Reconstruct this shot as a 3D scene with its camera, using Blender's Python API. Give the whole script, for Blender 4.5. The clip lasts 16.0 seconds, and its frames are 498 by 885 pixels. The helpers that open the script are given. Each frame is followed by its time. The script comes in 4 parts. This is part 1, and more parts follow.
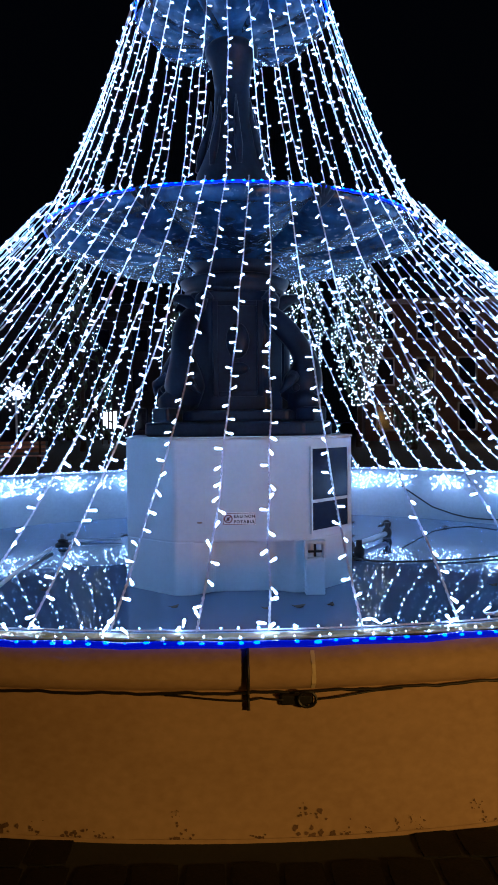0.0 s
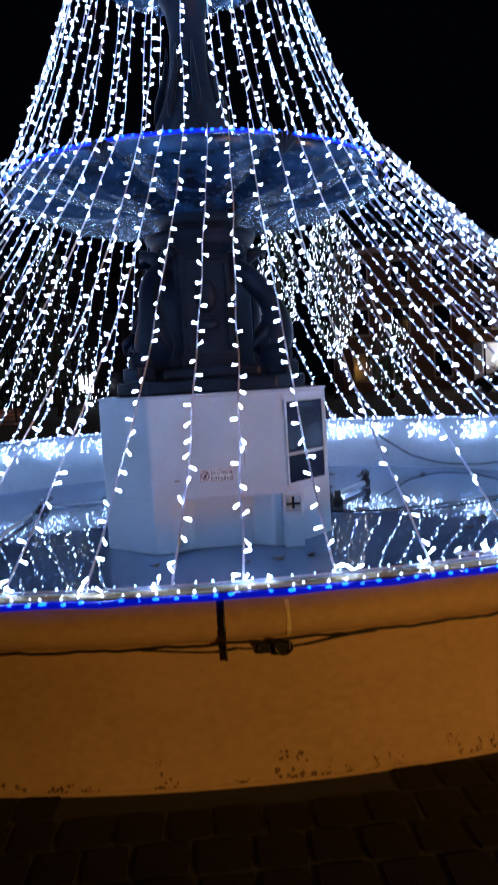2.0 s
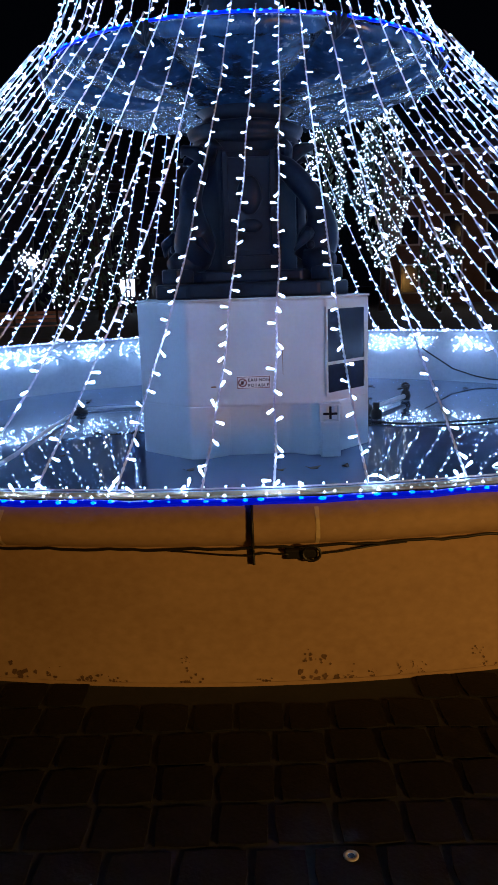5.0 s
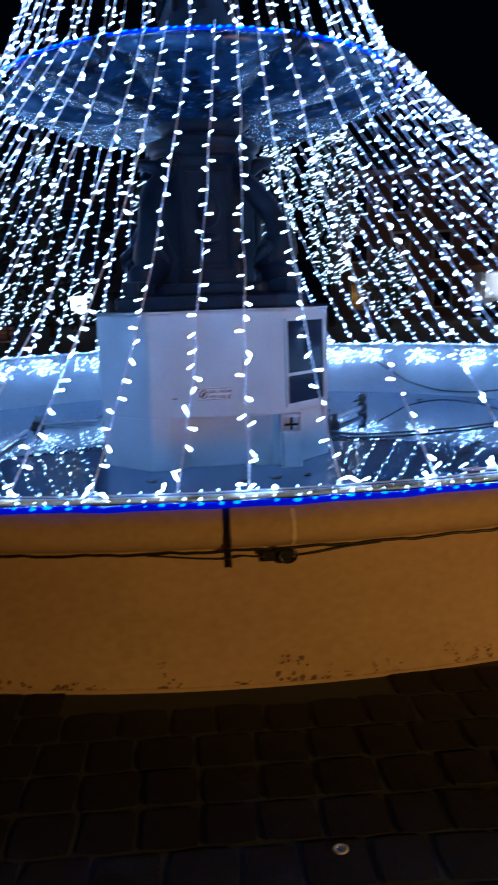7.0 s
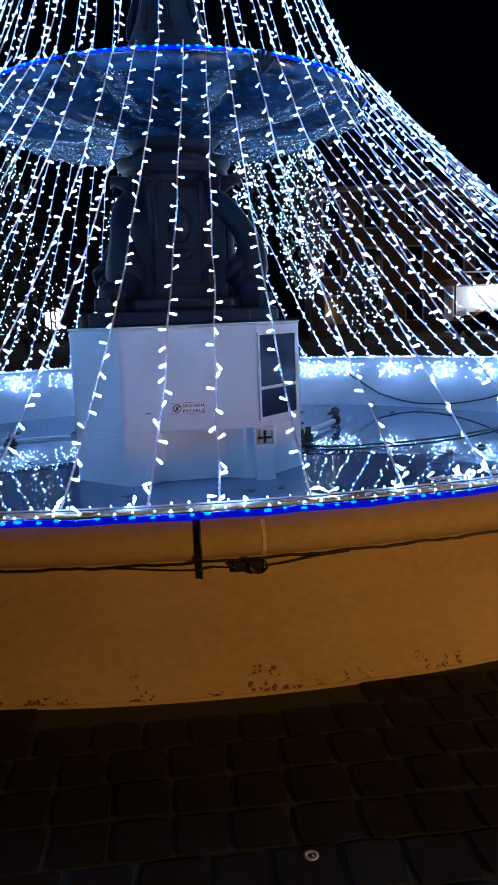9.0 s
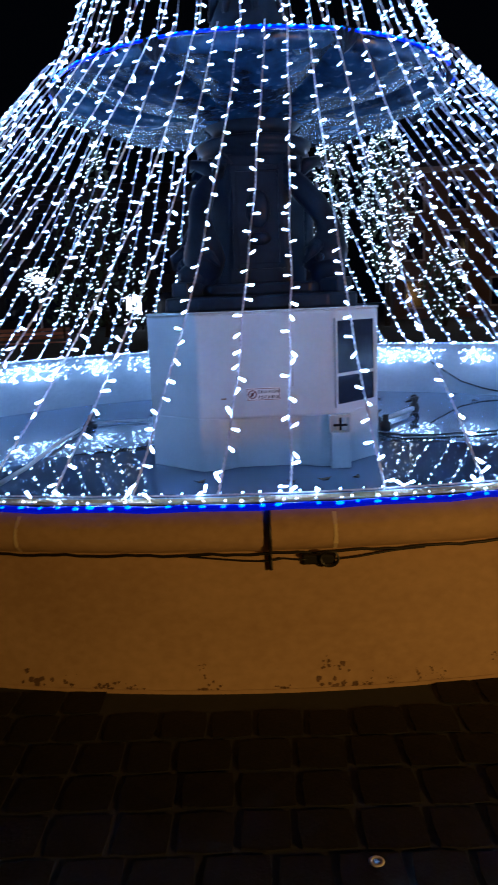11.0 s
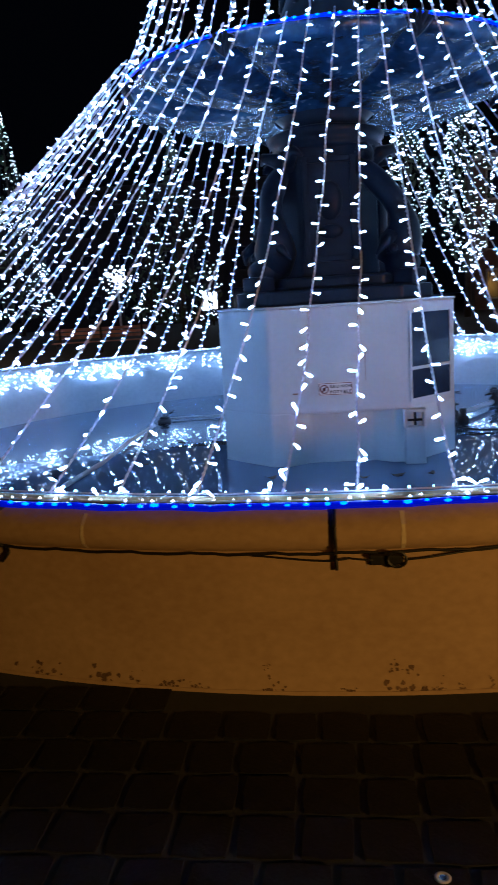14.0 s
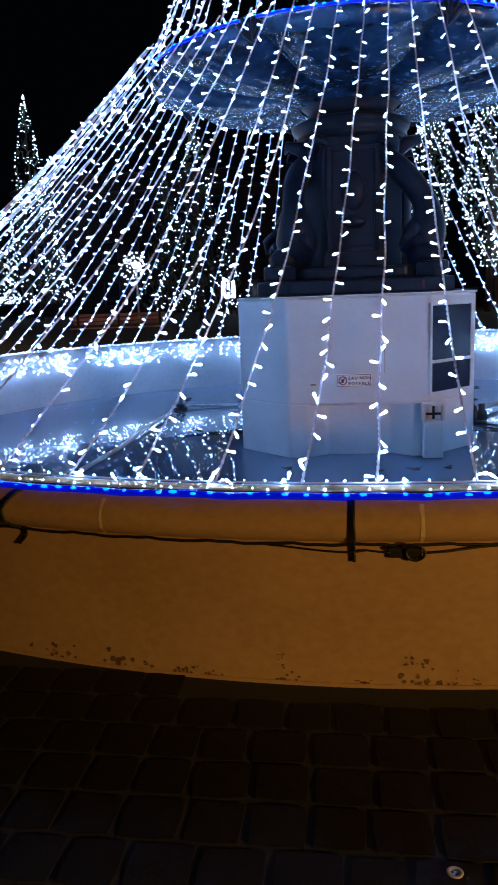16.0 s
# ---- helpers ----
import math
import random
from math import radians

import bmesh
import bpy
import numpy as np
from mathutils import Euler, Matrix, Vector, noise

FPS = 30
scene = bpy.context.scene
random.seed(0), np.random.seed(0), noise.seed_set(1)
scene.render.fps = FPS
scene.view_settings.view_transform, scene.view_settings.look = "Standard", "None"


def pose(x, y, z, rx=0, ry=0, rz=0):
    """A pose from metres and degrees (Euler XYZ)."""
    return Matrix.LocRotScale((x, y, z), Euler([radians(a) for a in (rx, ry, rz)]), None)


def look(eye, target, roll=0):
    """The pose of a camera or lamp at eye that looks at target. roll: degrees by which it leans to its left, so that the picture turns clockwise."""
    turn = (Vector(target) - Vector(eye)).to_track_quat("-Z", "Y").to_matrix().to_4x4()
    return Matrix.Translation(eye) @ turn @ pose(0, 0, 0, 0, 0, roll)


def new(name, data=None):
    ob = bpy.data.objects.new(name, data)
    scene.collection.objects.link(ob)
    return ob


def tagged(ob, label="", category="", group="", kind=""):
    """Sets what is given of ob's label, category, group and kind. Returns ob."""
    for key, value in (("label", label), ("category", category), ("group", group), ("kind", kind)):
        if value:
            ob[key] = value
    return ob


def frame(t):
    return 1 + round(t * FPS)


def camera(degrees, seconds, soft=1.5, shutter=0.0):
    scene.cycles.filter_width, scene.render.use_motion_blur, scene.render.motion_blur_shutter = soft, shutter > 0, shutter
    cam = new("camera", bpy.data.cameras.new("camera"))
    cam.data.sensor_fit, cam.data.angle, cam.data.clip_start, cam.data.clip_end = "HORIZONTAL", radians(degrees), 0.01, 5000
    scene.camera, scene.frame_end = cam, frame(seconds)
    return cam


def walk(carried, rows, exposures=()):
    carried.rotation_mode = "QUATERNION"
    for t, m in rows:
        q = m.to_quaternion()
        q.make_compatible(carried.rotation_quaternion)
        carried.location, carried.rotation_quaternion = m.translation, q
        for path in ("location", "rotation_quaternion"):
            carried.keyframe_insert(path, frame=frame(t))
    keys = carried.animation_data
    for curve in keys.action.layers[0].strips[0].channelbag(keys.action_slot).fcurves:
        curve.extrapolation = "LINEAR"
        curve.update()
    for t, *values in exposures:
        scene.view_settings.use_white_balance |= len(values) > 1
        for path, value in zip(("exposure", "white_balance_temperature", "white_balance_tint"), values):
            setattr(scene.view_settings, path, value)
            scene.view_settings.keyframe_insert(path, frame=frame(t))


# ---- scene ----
cam = camera(36.8, 16.0, soft=1.5, shutter=0.5)

# seconds, x, y, z, yaw, pitch, roll
PATH = [
    (0.0, -0.004, -8.567, 1.601, -0.99, -1.51, -0.68),
    (0.5, -0.007, -8.568, 1.591, -1.52, -1.97, -0.53),
    (1.0, 0.000, -8.527, 1.574, -1.88, -3.65, -0.50),
    (1.4, 0.012, -8.529, 1.564, -2.20, -7.52, -1.73),
    (1.5, 0.015, -8.530, 1.562, -2.46, -6.70, -2.03),
    (1.6, 0.022, -8.534, 1.565, -2.05, -4.76, -2.31),
    (1.9, 0.045, -8.548, 1.576, -2.28, -4.28, -3.15),
    (2.0, 0.052, -8.553, 1.580, -2.40, -4.82, -3.43),
    (2.1, 0.054, -8.543, 1.575, -1.82, -6.08, -3.12),
    (2.4, 0.059, -8.513, 1.560, -0.86, -7.62, -2.19),
    (2.5, 0.061, -8.503, 1.554, -1.30, -9.54, -1.88),
    (2.6, 0.065, -8.501, 1.554, -1.97, -9.79, -1.90),
    (3.0, 0.081, -8.497, 1.552, -1.81, -10.45, -1.97),
    (3.5, 0.076, -8.474, 1.545, 0.49, -10.88, -1.94),
    (4.0, 0.080, -8.465, 1.545, 0.73, -11.40, -2.31),
    (4.5, 0.081, -8.470, 1.548, 0.47, -11.71, -2.24),
    (4.7, 0.081, -8.476, 1.548, 0.96, -11.68, -1.89),
    (6.8, -0.025, -8.494, 1.513, -0.03, -10.57, -1.21),
    (6.9, -0.020, -8.505, 1.509, -1.38, -10.77, -1.58),
    (7.0, -0.015, -8.515, 1.505, -2.75, -10.43, -1.95),
    (7.1, -0.014, -8.523, 1.505, -4.32, -10.11, -1.47),
    (7.4, -0.010, -8.544, 1.506, -8.67, -10.35, -0.04),
    (7.5, -0.009, -8.551, 1.507, -9.57, -10.21, 0.44),
    (7.6, -0.008, -8.554, 1.507, -9.98, -10.36, 0.02),
    (7.9, -0.003, -8.564, 1.510, -7.56, -6.80, -1.24),
    (8.0, -0.001, -8.567, 1.511, -6.34, -5.38, -1.66),
    (8.1, 0.001, -8.562, 1.504, -4.80, -4.87, -2.01),
    (8.2, 0.004, -8.556, 1.498, -4.12, -6.61, -2.36),
    (10.3, 0.014, -8.544, 1.502, -5.68, -10.27, -2.43),
    (10.4, 0.014, -8.539, 1.503, -4.99, -9.78, -2.30),
    (10.5, 0.015, -8.533, 1.503, -4.28, -10.04, -2.16),
    (10.6, 0.018, -8.525, 1.504, -3.27, -10.09, -2.18),
    (11.0, 0.030, -8.490, 1.507, 1.36, -10.32, -2.27),
    (11.4, 0.047, -8.455, 1.505, 3.40, -12.76, -2.16),
    (11.5, 0.051, -8.446, 1.504, 3.09, -12.85, -2.13),
    (12.0, 0.074, -8.447, 1.503, 0.27, -12.06, -1.60),
    (12.5, 0.075, -8.444, 1.507, 2.12, -12.06, -1.46),
    (13.0, 0.079, -8.430, 1.502, 3.78, -12.38, -1.69),
    (13.5, 0.083, -8.438, 1.505, 4.10, -12.07, -2.50),
    (14.0, 0.076, -8.435, 1.506, 7.33, -10.45, -3.51),
    (14.5, 0.069, -8.428, 1.501, 10.14, -10.68, -3.33),
    (15.0, 0.070, -8.438, 1.504, 10.08, -10.82, -2.92),
    (15.5, 0.042, -8.439, 1.509, 9.94, -10.89, -2.38),
    (16.0, 0.050, -8.427, 1.499, 8.45, -11.16, -2.17),
]


def eye_pose(x, y, z, yaw, pitch, roll):
    a, b = radians(yaw), radians(pitch)
    way = Vector((-math.sin(a) * math.cos(b), math.cos(a) * math.cos(b), math.sin(b)))
    return look((x, y, z), Vector((x, y, z)) + way, roll)


walk(cam, [(r[0], eye_pose(*r[1:])) for r in PATH],
     exposures=[(0.0, 0.0, 5200, 5), (1.0, 0.0, 5550, 8), (1.6, 0.0, 5750, 10), (3.5, 0.0, 5750, 10), (4.7, 0.0, 5550, 9),
                (6.8, 0.0, 4850, 3), (8.2, 0.0, 4900, 3), (10.5, 0.0, 5250, 6), (11.2, 0.0, 5200, 4), (14.5, 0.0, 5250, 5), (16.0, 0.0, 5450, 7)])

# ---- world and lamps ----
world = bpy.data.worlds.new("night")
scene.world = world
world.use_nodes = True
world.node_tree.nodes["Background"].inputs[0].default_value = (0.010, 0.012, 0.020, 1)
world.node_tree.nodes["Background"].inputs[1].default_value = 0.06


def lamp(name, kind, m, watts, colour, size=0.3):
    data = bpy.data.lights.new(name, kind)
    data.energy, data.color = watts, colour
    if kind == "AREA":
        data.size = size
    else:
        data.shadow_soft_size = size
    ob = new(name, data)
    ob.matrix_world = m
    return ob


# sodium light of the square: low, right behind the camera, and before the facade
lamp("warm_lamp_light", "POINT", pose(10.0, -14.0, 2.2), 2600, (1.0, 0.46, 0.085), 0.4)
lamp("warm_lamp_light", "POINT", pose(17.0, 40.0, 6.0), 230, (1.0, 0.55, 0.2), 0.25)
# unseen lamp added out of view on the left to brighten the bench
lamp("warm_lamp_light", "POINT", pose(-17.0, 14.0, 4.5), 700, (1.0, 0.6, 0.28), 0.25)


# ---- materials ----
def nodes_of(name):
    m = bpy.data.materials.new(name)
    m.use_nodes = True
    return m, m.node_tree.nodes, m.node_tree.links, m.node_tree.nodes["Principled BSDF"]


def material(name, light, dark, rough=0.6, metal=0.0, scale=6.0, fine=60.0, bump=0.15, depth=0.01, spread=0.25,
             per_object=0.0, spec=0.5, stretch=(1, 1, 1)):
    """Two tones mixed by coarse and fine noise, with a fine relief."""
    m, n, l, b = nodes_of(name)
    co = n.new("ShaderNodeTexCoord")
    mp = n.new("ShaderNodeMapping")
    mp.inputs["Scale"].default_value = stretch
    l.new(co.outputs["Object"], mp.inputs[0])
    n1, n2 = n.new("ShaderNodeTexNoise"), n.new("ShaderNodeTexNoise")
    n1.inputs["Scale"].default_value, n1.inputs["Detail"].default_value = scale, 6
    n2.inputs["Scale"].default_value, n2.inputs["Detail"].default_value = fine, 4
    l.new(mp.outputs[0], n1.inputs["Vector"])
    l.new(mp.outputs[0], n2.inputs["Vector"])
    mx = n.new("ShaderNodeMix")
    mx.inputs[0].default_value = 0.35
    l.new(n1.outputs["Fac"], mx.inputs[2])
    l.new(n2.outputs["Fac"], mx.inputs[3])
    ramp = n.new("ShaderNodeValToRGB")
    ramp.color_ramp.elements[0].position, ramp.color_ramp.elements[1].position = 0.5 - spread, 0.5 + spread
    ramp.color_ramp.elements[0].color, ramp.color_ramp.elements[1].color = (*dark, 1), (*light, 1)
    l.new(mx.outputs[0], ramp.inputs[0])
    out = ramp.outputs[0]
    if per_object:
        info = n.new("ShaderNodeObjectInfo")
        rng = n.new("ShaderNodeMapRange")
        rng.inputs["To Min"].default_value, rng.inputs["To Max"].default_value = 1 - per_object, 1 + per_object
        l.new(info.outputs["Random"], rng.inputs[0])
        mul = n.new("ShaderNodeVectorMath")
        mul.operation = "SCALE"
        l.new(out, mul.inputs[0])
        l.new(rng.outputs[0], mul.inputs["Scale"])
        out = mul.outputs[0]
    l.new(out, b.inputs["Base Color"])
    rr = n.new("ShaderNodeMapRange")
    rr.inputs["To Min"].default_value, rr.inputs["To Max"].default_value = max(rough - 0.12, 0.02), min(rough + 0.12, 1)
    l.new(n2.outputs["Fac"], rr.inputs[0])
    l.new(rr.outputs[0], b.inputs["Roughness"])
    b.inputs["Metallic"].default_value = metal
    b.inputs["Specular IOR Level"].default_value = spec
    if bump:
        bp = n.new("ShaderNodeBump")
        bp.inputs["Strength"].default_value, bp.inputs["Distance"].default_value = bump, depth
        l.new(mx.outputs[0], bp.inputs["Height"])
        l.new(bp.outputs[0], b.inputs["Normal"])
    return m


def glow(name, colour, strength):
    m, n, l, b = nodes_of(name)
    b.inputs["Base Color"].default_value = (*colour, 1)
    b.inputs["Emission Color"].default_value = (*colour, 1)
    b.inputs["Emission Strength"].default_value = strength
    b.inputs["Roughness"].default_value = 0.3
    return m


def varied_glow(name, colour, low, high):
    """Bulbs of one kind that differ in strength from one to the next."""
    m, n, l, b = nodes_of(name)
    b.inputs["Base Color"].default_value = (*colour, 1)
    b.inputs["Emission Color"].default_value = (*colour, 1)
    b.inputs["Roughness"].default_value = 0.3
    info, rng = n.new("ShaderNodeObjectInfo"), n.new("ShaderNodeMapRange")
    rng.inputs["To Min"].default_value, rng.inputs["To Max"].default_value = low, high
    l.new(info.outputs["Random"], rng.inputs[0])
    l.new(rng.outputs[0], b.inputs["Emission Strength"])
    return m


M_PLASTER = material("ochre_plaster", (0.70, 0.49, 0.25), (0.40, 0.25, 0.11), 0.8, scale=0.9, fine=22, bump=0.3, depth=0.01, spread=0.26, stretch=(1, 1, 1.5))
M_WHITE = material("pale_grey_basin_paint", (0.44, 0.48, 0.52), (0.29, 0.33, 0.37), 0.5, scale=1.5, fine=18, bump=0.1)
M_BOX = material("white_plinth_paint", (0.60, 0.67, 0.72), (0.49, 0.55, 0.60), 0.55, scale=1.8, fine=30, bump=0.1)
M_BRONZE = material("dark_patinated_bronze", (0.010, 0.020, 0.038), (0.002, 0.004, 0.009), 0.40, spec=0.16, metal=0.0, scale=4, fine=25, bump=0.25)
M_GLASSY = material("wet_bronze_bowl", (0.030, 0.080, 0.170), (0.006, 0.014, 0.034), 0.24, metal=0.0, spec=0.4, scale=3.2, fine=11, bump=0.35, depth=0.05, spread=0.14)
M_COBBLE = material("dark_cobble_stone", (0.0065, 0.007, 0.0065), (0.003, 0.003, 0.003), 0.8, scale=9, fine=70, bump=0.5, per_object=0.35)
M_JOINT = material("pale_joint_sand", (0.065, 0.072, 0.068), (0.028, 0.031, 0.029), 0.9, scale=3, fine=60, bump=0.4)
M_CABLE = material("black_cable_rubber", (0.02, 0.02, 0.02), (0.01, 0.01, 0.01), 0.5, bump=0)
M_WIRE = material("clear_light_wire", (0.60, 0.64, 0.80), (0.50, 0.54, 0.70), 0.3, bump=0)
M_PANE = material("dark_glass_pane", (0.012, 0.018, 0.040), (0.008, 0.011, 0.024), 0.12, spec=0.22, scale=3, fine=20, bump=0.03)
M_STAIN = material("dark_moss_stain", (0.30, 0.18, 0.085), (0.10, 0.06, 0.03), 0.9, scale=16, fine=60, bump=0.4)
M_SIGN = material("white_enamel", (0.82, 0.82, 0.82), (0.74, 0.74, 0.74), 0.3, bump=0)
M_SIGN_RED = material("dull_red_enamel", (0.16, 0.02, 0.025), (0.12, 0.02, 0.02), 0.4, bump=0)
M_INK = material("black_print", (0.02, 0.02, 0.025), (0.015, 0.015, 0.02), 0.5, bump=0)
M_PALE = material("pale_lime_streak", (0.92, 0.78, 0.46), (0.70, 0.55, 0.30), 0.85, scale=4, fine=30, bump=0.2)
M_PIPE = material("white_pvc_pipe", (0.75, 0.76, 0.78), (0.6, 0.62, 0.65), 0.4, scale=4, fine=40, bump=0.05)
M_BARK = material("dark_bark", (0.06, 0.045, 0.035), (0.03, 0.022, 0.018), 0.9, scale=8, fine=40, bump=0.5)
M_LEAF = material("dark_needles", (0.05, 0.075, 0.04), (0.025, 0.04, 0.02), 0.8, scale=3, fine=12, bump=0.3, per_object=0.2)
M_WOOD = material("brown_stained_planks", (0.42, 0.20, 0.13), (0.22, 0.10, 0.06), 0.6, scale=3, fine=30, bump=0.2, per_object=0.3)
M_FACADE = material("brown_rendered_facade", (0.16, 0.10, 0.08), (0.09, 0.06, 0.05), 0.85, scale=0.6, fine=9, bump=0.2)
M_SLATE = material("soot_grey_render", (0.035, 0.03, 0.038), (0.02, 0.018, 0.022), 0.9, scale=0.6, fine=9, bump=0.2)
M_TRIM = material("pale_stone_trim", (0.34, 0.30, 0.25), (0.24, 0.20, 0.17), 0.8, scale=2, fine=20, bump=0.2)
M_CAR = material("dark_car_paint", (0.02, 0.022, 0.026), (0.015, 0.016, 0.02), 0.2, bump=0)
M_TENT = material("white_stall_canvas", (0.8, 0.78, 0.75), (0.62, 0.6, 0.57), 0.7, scale=2.5, fine=14, bump=0.3)
M_METAL = material("grey_steel", (0.45, 0.46, 0.48), (0.3, 0.31, 0.33), 0.35, metal=0.9, bump=0.05)
M_LED = varied_glow("cold_white_led", (0.45, 0.63, 1.0), 18.0, 88.0)
M_DIM_LED = glow("tangled_white_led", (0.50, 0.68, 1.0), 15.0)
M_FAR_LED = glow("far_white_led", (0.95, 0.95, 1.0), 5.0)
M_CHAIN = glow("small_white_led", (0.50, 0.70, 1.0), 14.0)
M_LIP = glow("pale_blue_led", (0.30, 0.52, 1.0), 9.0)
M_BLUE = glow("blue_rope_light", (0.004, 0.012, 1.0), 0.32)
M_BLUE_LED = glow("blue_white_led", (0.02, 0.13, 1.0), 4.5)


# ---- mesh helpers ----
def mesh_object(name, bm, mat, smooth=False):
    me = bpy.data.meshes.new(name)
    bmesh.ops.recalc_face_normals(bm, faces=bm.faces[:])
    bm.to_mesh(me)
    bm.free()
    for mm in (mat if isinstance(mat, (list, tuple)) else [mat]):
        me.materials.append(mm)
    if smooth:
        me.polygons.foreach_set("use_smooth", [True] * len(me.polygons))
    return new(name, me)


def part(name, bm, mat, parent, label="", smooth=False):
    ob = mesh_object(name, bm, mat, smooth)
    ob.parent = parent
    return tagged(ob, label)


def thing(name, m, label, category, group="", kind=""):
    ob = new(name)
    ob.matrix_world = m
    ob.empty_display_size = 0.1
    return tagged(ob, label, category, group, kind)


def box(bm, x0, y0, z0, x1, y1, z1, m=Matrix()):
    v = [bm.verts.new(m @ Vector((x, y, z))) for z in (z0, z1) for x, y in ((x0, y0), (x1, y0), (x1, y1), (x0, y1))]
    for f in ((3, 2, 1, 0), (4, 5, 6, 7), (0, 1, 5, 4), (1, 2, 6, 5), (2, 3, 7, 6), (3, 0, 4, 7)):
        bm.faces.new([v[i] for i in f])
    return v


def bevelled(bm, width, segments=2):
    bmesh.ops.bevel(bm, geom=bm.edges[:], offset=width, segments=segments, affect="EDGES", profile=0.5)
    return bm


def revolve(profile, steps, a0=0.0, a1=360.0, closed=False, wave=None, bm=None):
    """A turned body: profile of (radius, z). wave(angle, radius, z) may move a point."""
    bm = bm or bmesh.new()
    full = abs(a1 - a0) >= 360
    rings = []
    for i in range(steps if full else steps + 1):
        a = radians(a0 + (a1 - a0) * i / steps)
        ring = []
        for r, z in profile:
            if wave:
                r, z = wave(a, r, z)
            ring.append(bm.verts.new((r * math.sin(a), -r * math.cos(a), z)))
        rings.append(ring)
    k = len(profile)
    for i in range(steps):
        p, q = rings[i], rings[(i + 1) % len(rings)]
        for j in range(k if closed else k - 1):
            bm.faces.new((p[j], q[j], q[(j + 1) % k], p[(j + 1) % k]))
    if closed and not full:
        bm.faces.new(rings[0][::-1])
        bm.faces.new(rings[-1])
    return bm


def tube(points, radius, sides=6, bm=None, caps=True):
    """A round tube along points; radius may be a number or a list."""
    bm = bm or bmesh.new()
    pts = [Vector(p) for p in points]
    last = s = None
    for i, p in enumerate(pts):
        d = (pts[min(i + 1, len(pts) - 1)] - pts[max(i - 1, 0)]).normalized()
        if s is None:
            s = d.cross(Vector((0, 0, 1)) if abs(d.z) < 0.9 else Vector((1, 0, 0))).normalized()
        else:
            s = (s - d * d.dot(s)).normalized()
        u = s.cross(d)
        r = radius[i] if isinstance(radius, (list, tuple)) else radius
        ring = [bm.verts.new(p + r * (math.cos(t) * s + math.sin(t) * u)) for t in [2 * math.pi * j / sides for j in range(sides)]]
        if last:
            for j in range(sides):
                bm.faces.new((last[j], last[(j + 1) % sides], ring[(j + 1) % sides], ring[j]))
        elif caps:
            bm.faces.new(ring[::-1])
        last = ring
    if caps:
        bm.faces.new(last)
    return bm


def polar(r, az, z):
    return Vector((r * math.sin(radians(az)), -r * math.cos(radians(az)), z))


# ---- sizes, metres ----
RIM_R, RIM_Z = 5.607, 0.739
BASE_R = 5.74
WATER_Z = -0.095
BOWL_R, BOWL_Z = 2.05, 3.683
TOP_R, TOP_Z = 1.06, 6.15

# ---- basin ----
wall = tagged(mesh_object("basin_wall", revolve(
    [(BASE_R, -0.12), (BASE_R, 0.03), (BASE_R - 0.012, 0.05), (RIM_R + 0.080, 0.530), (RIM_R + 0.055, 0.540), (RIM_R + 0.055, 0.556),
     (RIM_R + 0.095, 0.570), (RIM_R + 0.128, 0.600), (RIM_R + 0.136, 0.635), (RIM_R + 0.125, 0.675), (RIM_R + 0.085, 0.715),
     (RIM_R + 0.03, 0.735), (RIM_R - 0.05, 0.741), (RIM_R - 0.085, 0.740)], 256), M_PLASTER, True),
    "ochre plastered round basin wall with rounded coping", "fountain wall", kind="structure")
inner = tagged(mesh_object("basin_lining", revolve(
    [(RIM_R - 0.085, 0.740), (RIM_R - 0.11, 0.738), (RIM_R - 0.14, 0.722), (RIM_R - 0.145, 0.50), (RIM_R - 0.165, 0.47), (RIM_R - 0.19, -0.13)], 256), M_WHITE, True),
    "white painted inner side of the basin", "fountain wall", kind="structure")
floor_bm = revolve([(0.02, -0.13), (2, -0.13), (RIM_R - 0.15, -0.13)], 128)
tagged(mesh_object("basin_floor", floor_bm, M_WHITE), "white painted basin floor under shallow water", "basin floor", kind="structure")

m, n, l, b = nodes_of("shallow_water")
b.inputs["Base Color"].default_value = (0.13, 0.18, 0.29, 1)
b.inputs["Roughness"].default_value = 0.02
b.inputs["IOR"].default_value = 1.45
b.inputs["Specular IOR Level"].default_value = 0.6
M_WATER = m
tagged(mesh_object("water", revolve([(0.02, WATER_Z), (RIM_R - 0.18, WATER_Z)], 128), M_WATER), "still shallow water mirroring the lights", "water", kind="structure")

# ---- ground ----
g_bm = revolve([(BASE_R - 0.1, -0.006), (9, -0.006), (20, -0.006), (60, -0.006), (900, -0.006)], 96)
tagged(mesh_object("ground", g_bm, M_JOINT), "dark paved square at night", "ground", kind="structure")

# ---- plinth ----
TURN = 3.0


def octagon(half, side, grow=1.0):
    s = side / 2
    pts = [(-s, -half), (s, -half), (half, -s), (half, s), (s, half), (-s, half), (-half, s), (-half, -s)]
    m = Matrix.Rotation(radians(TURN), 4, "Z")
    return [m @ Vector((x * grow, y * grow, 0)) for x, y in pts]


def prism(bm, pts, z0, z1):
    lo = [bm.verts.new((p.x, p.y, z0)) for p in pts]
    hi = [bm.verts.new((p.x, p.y, z1)) for p in pts]
    k = len(pts)
    bm.faces.new(lo[::-1])
    bm.faces.new(hi)
    for i in range(k):
        bm.faces.new((lo[i], lo[(i + 1) % k], hi[(i + 1) % k], hi[i]))
    return bm


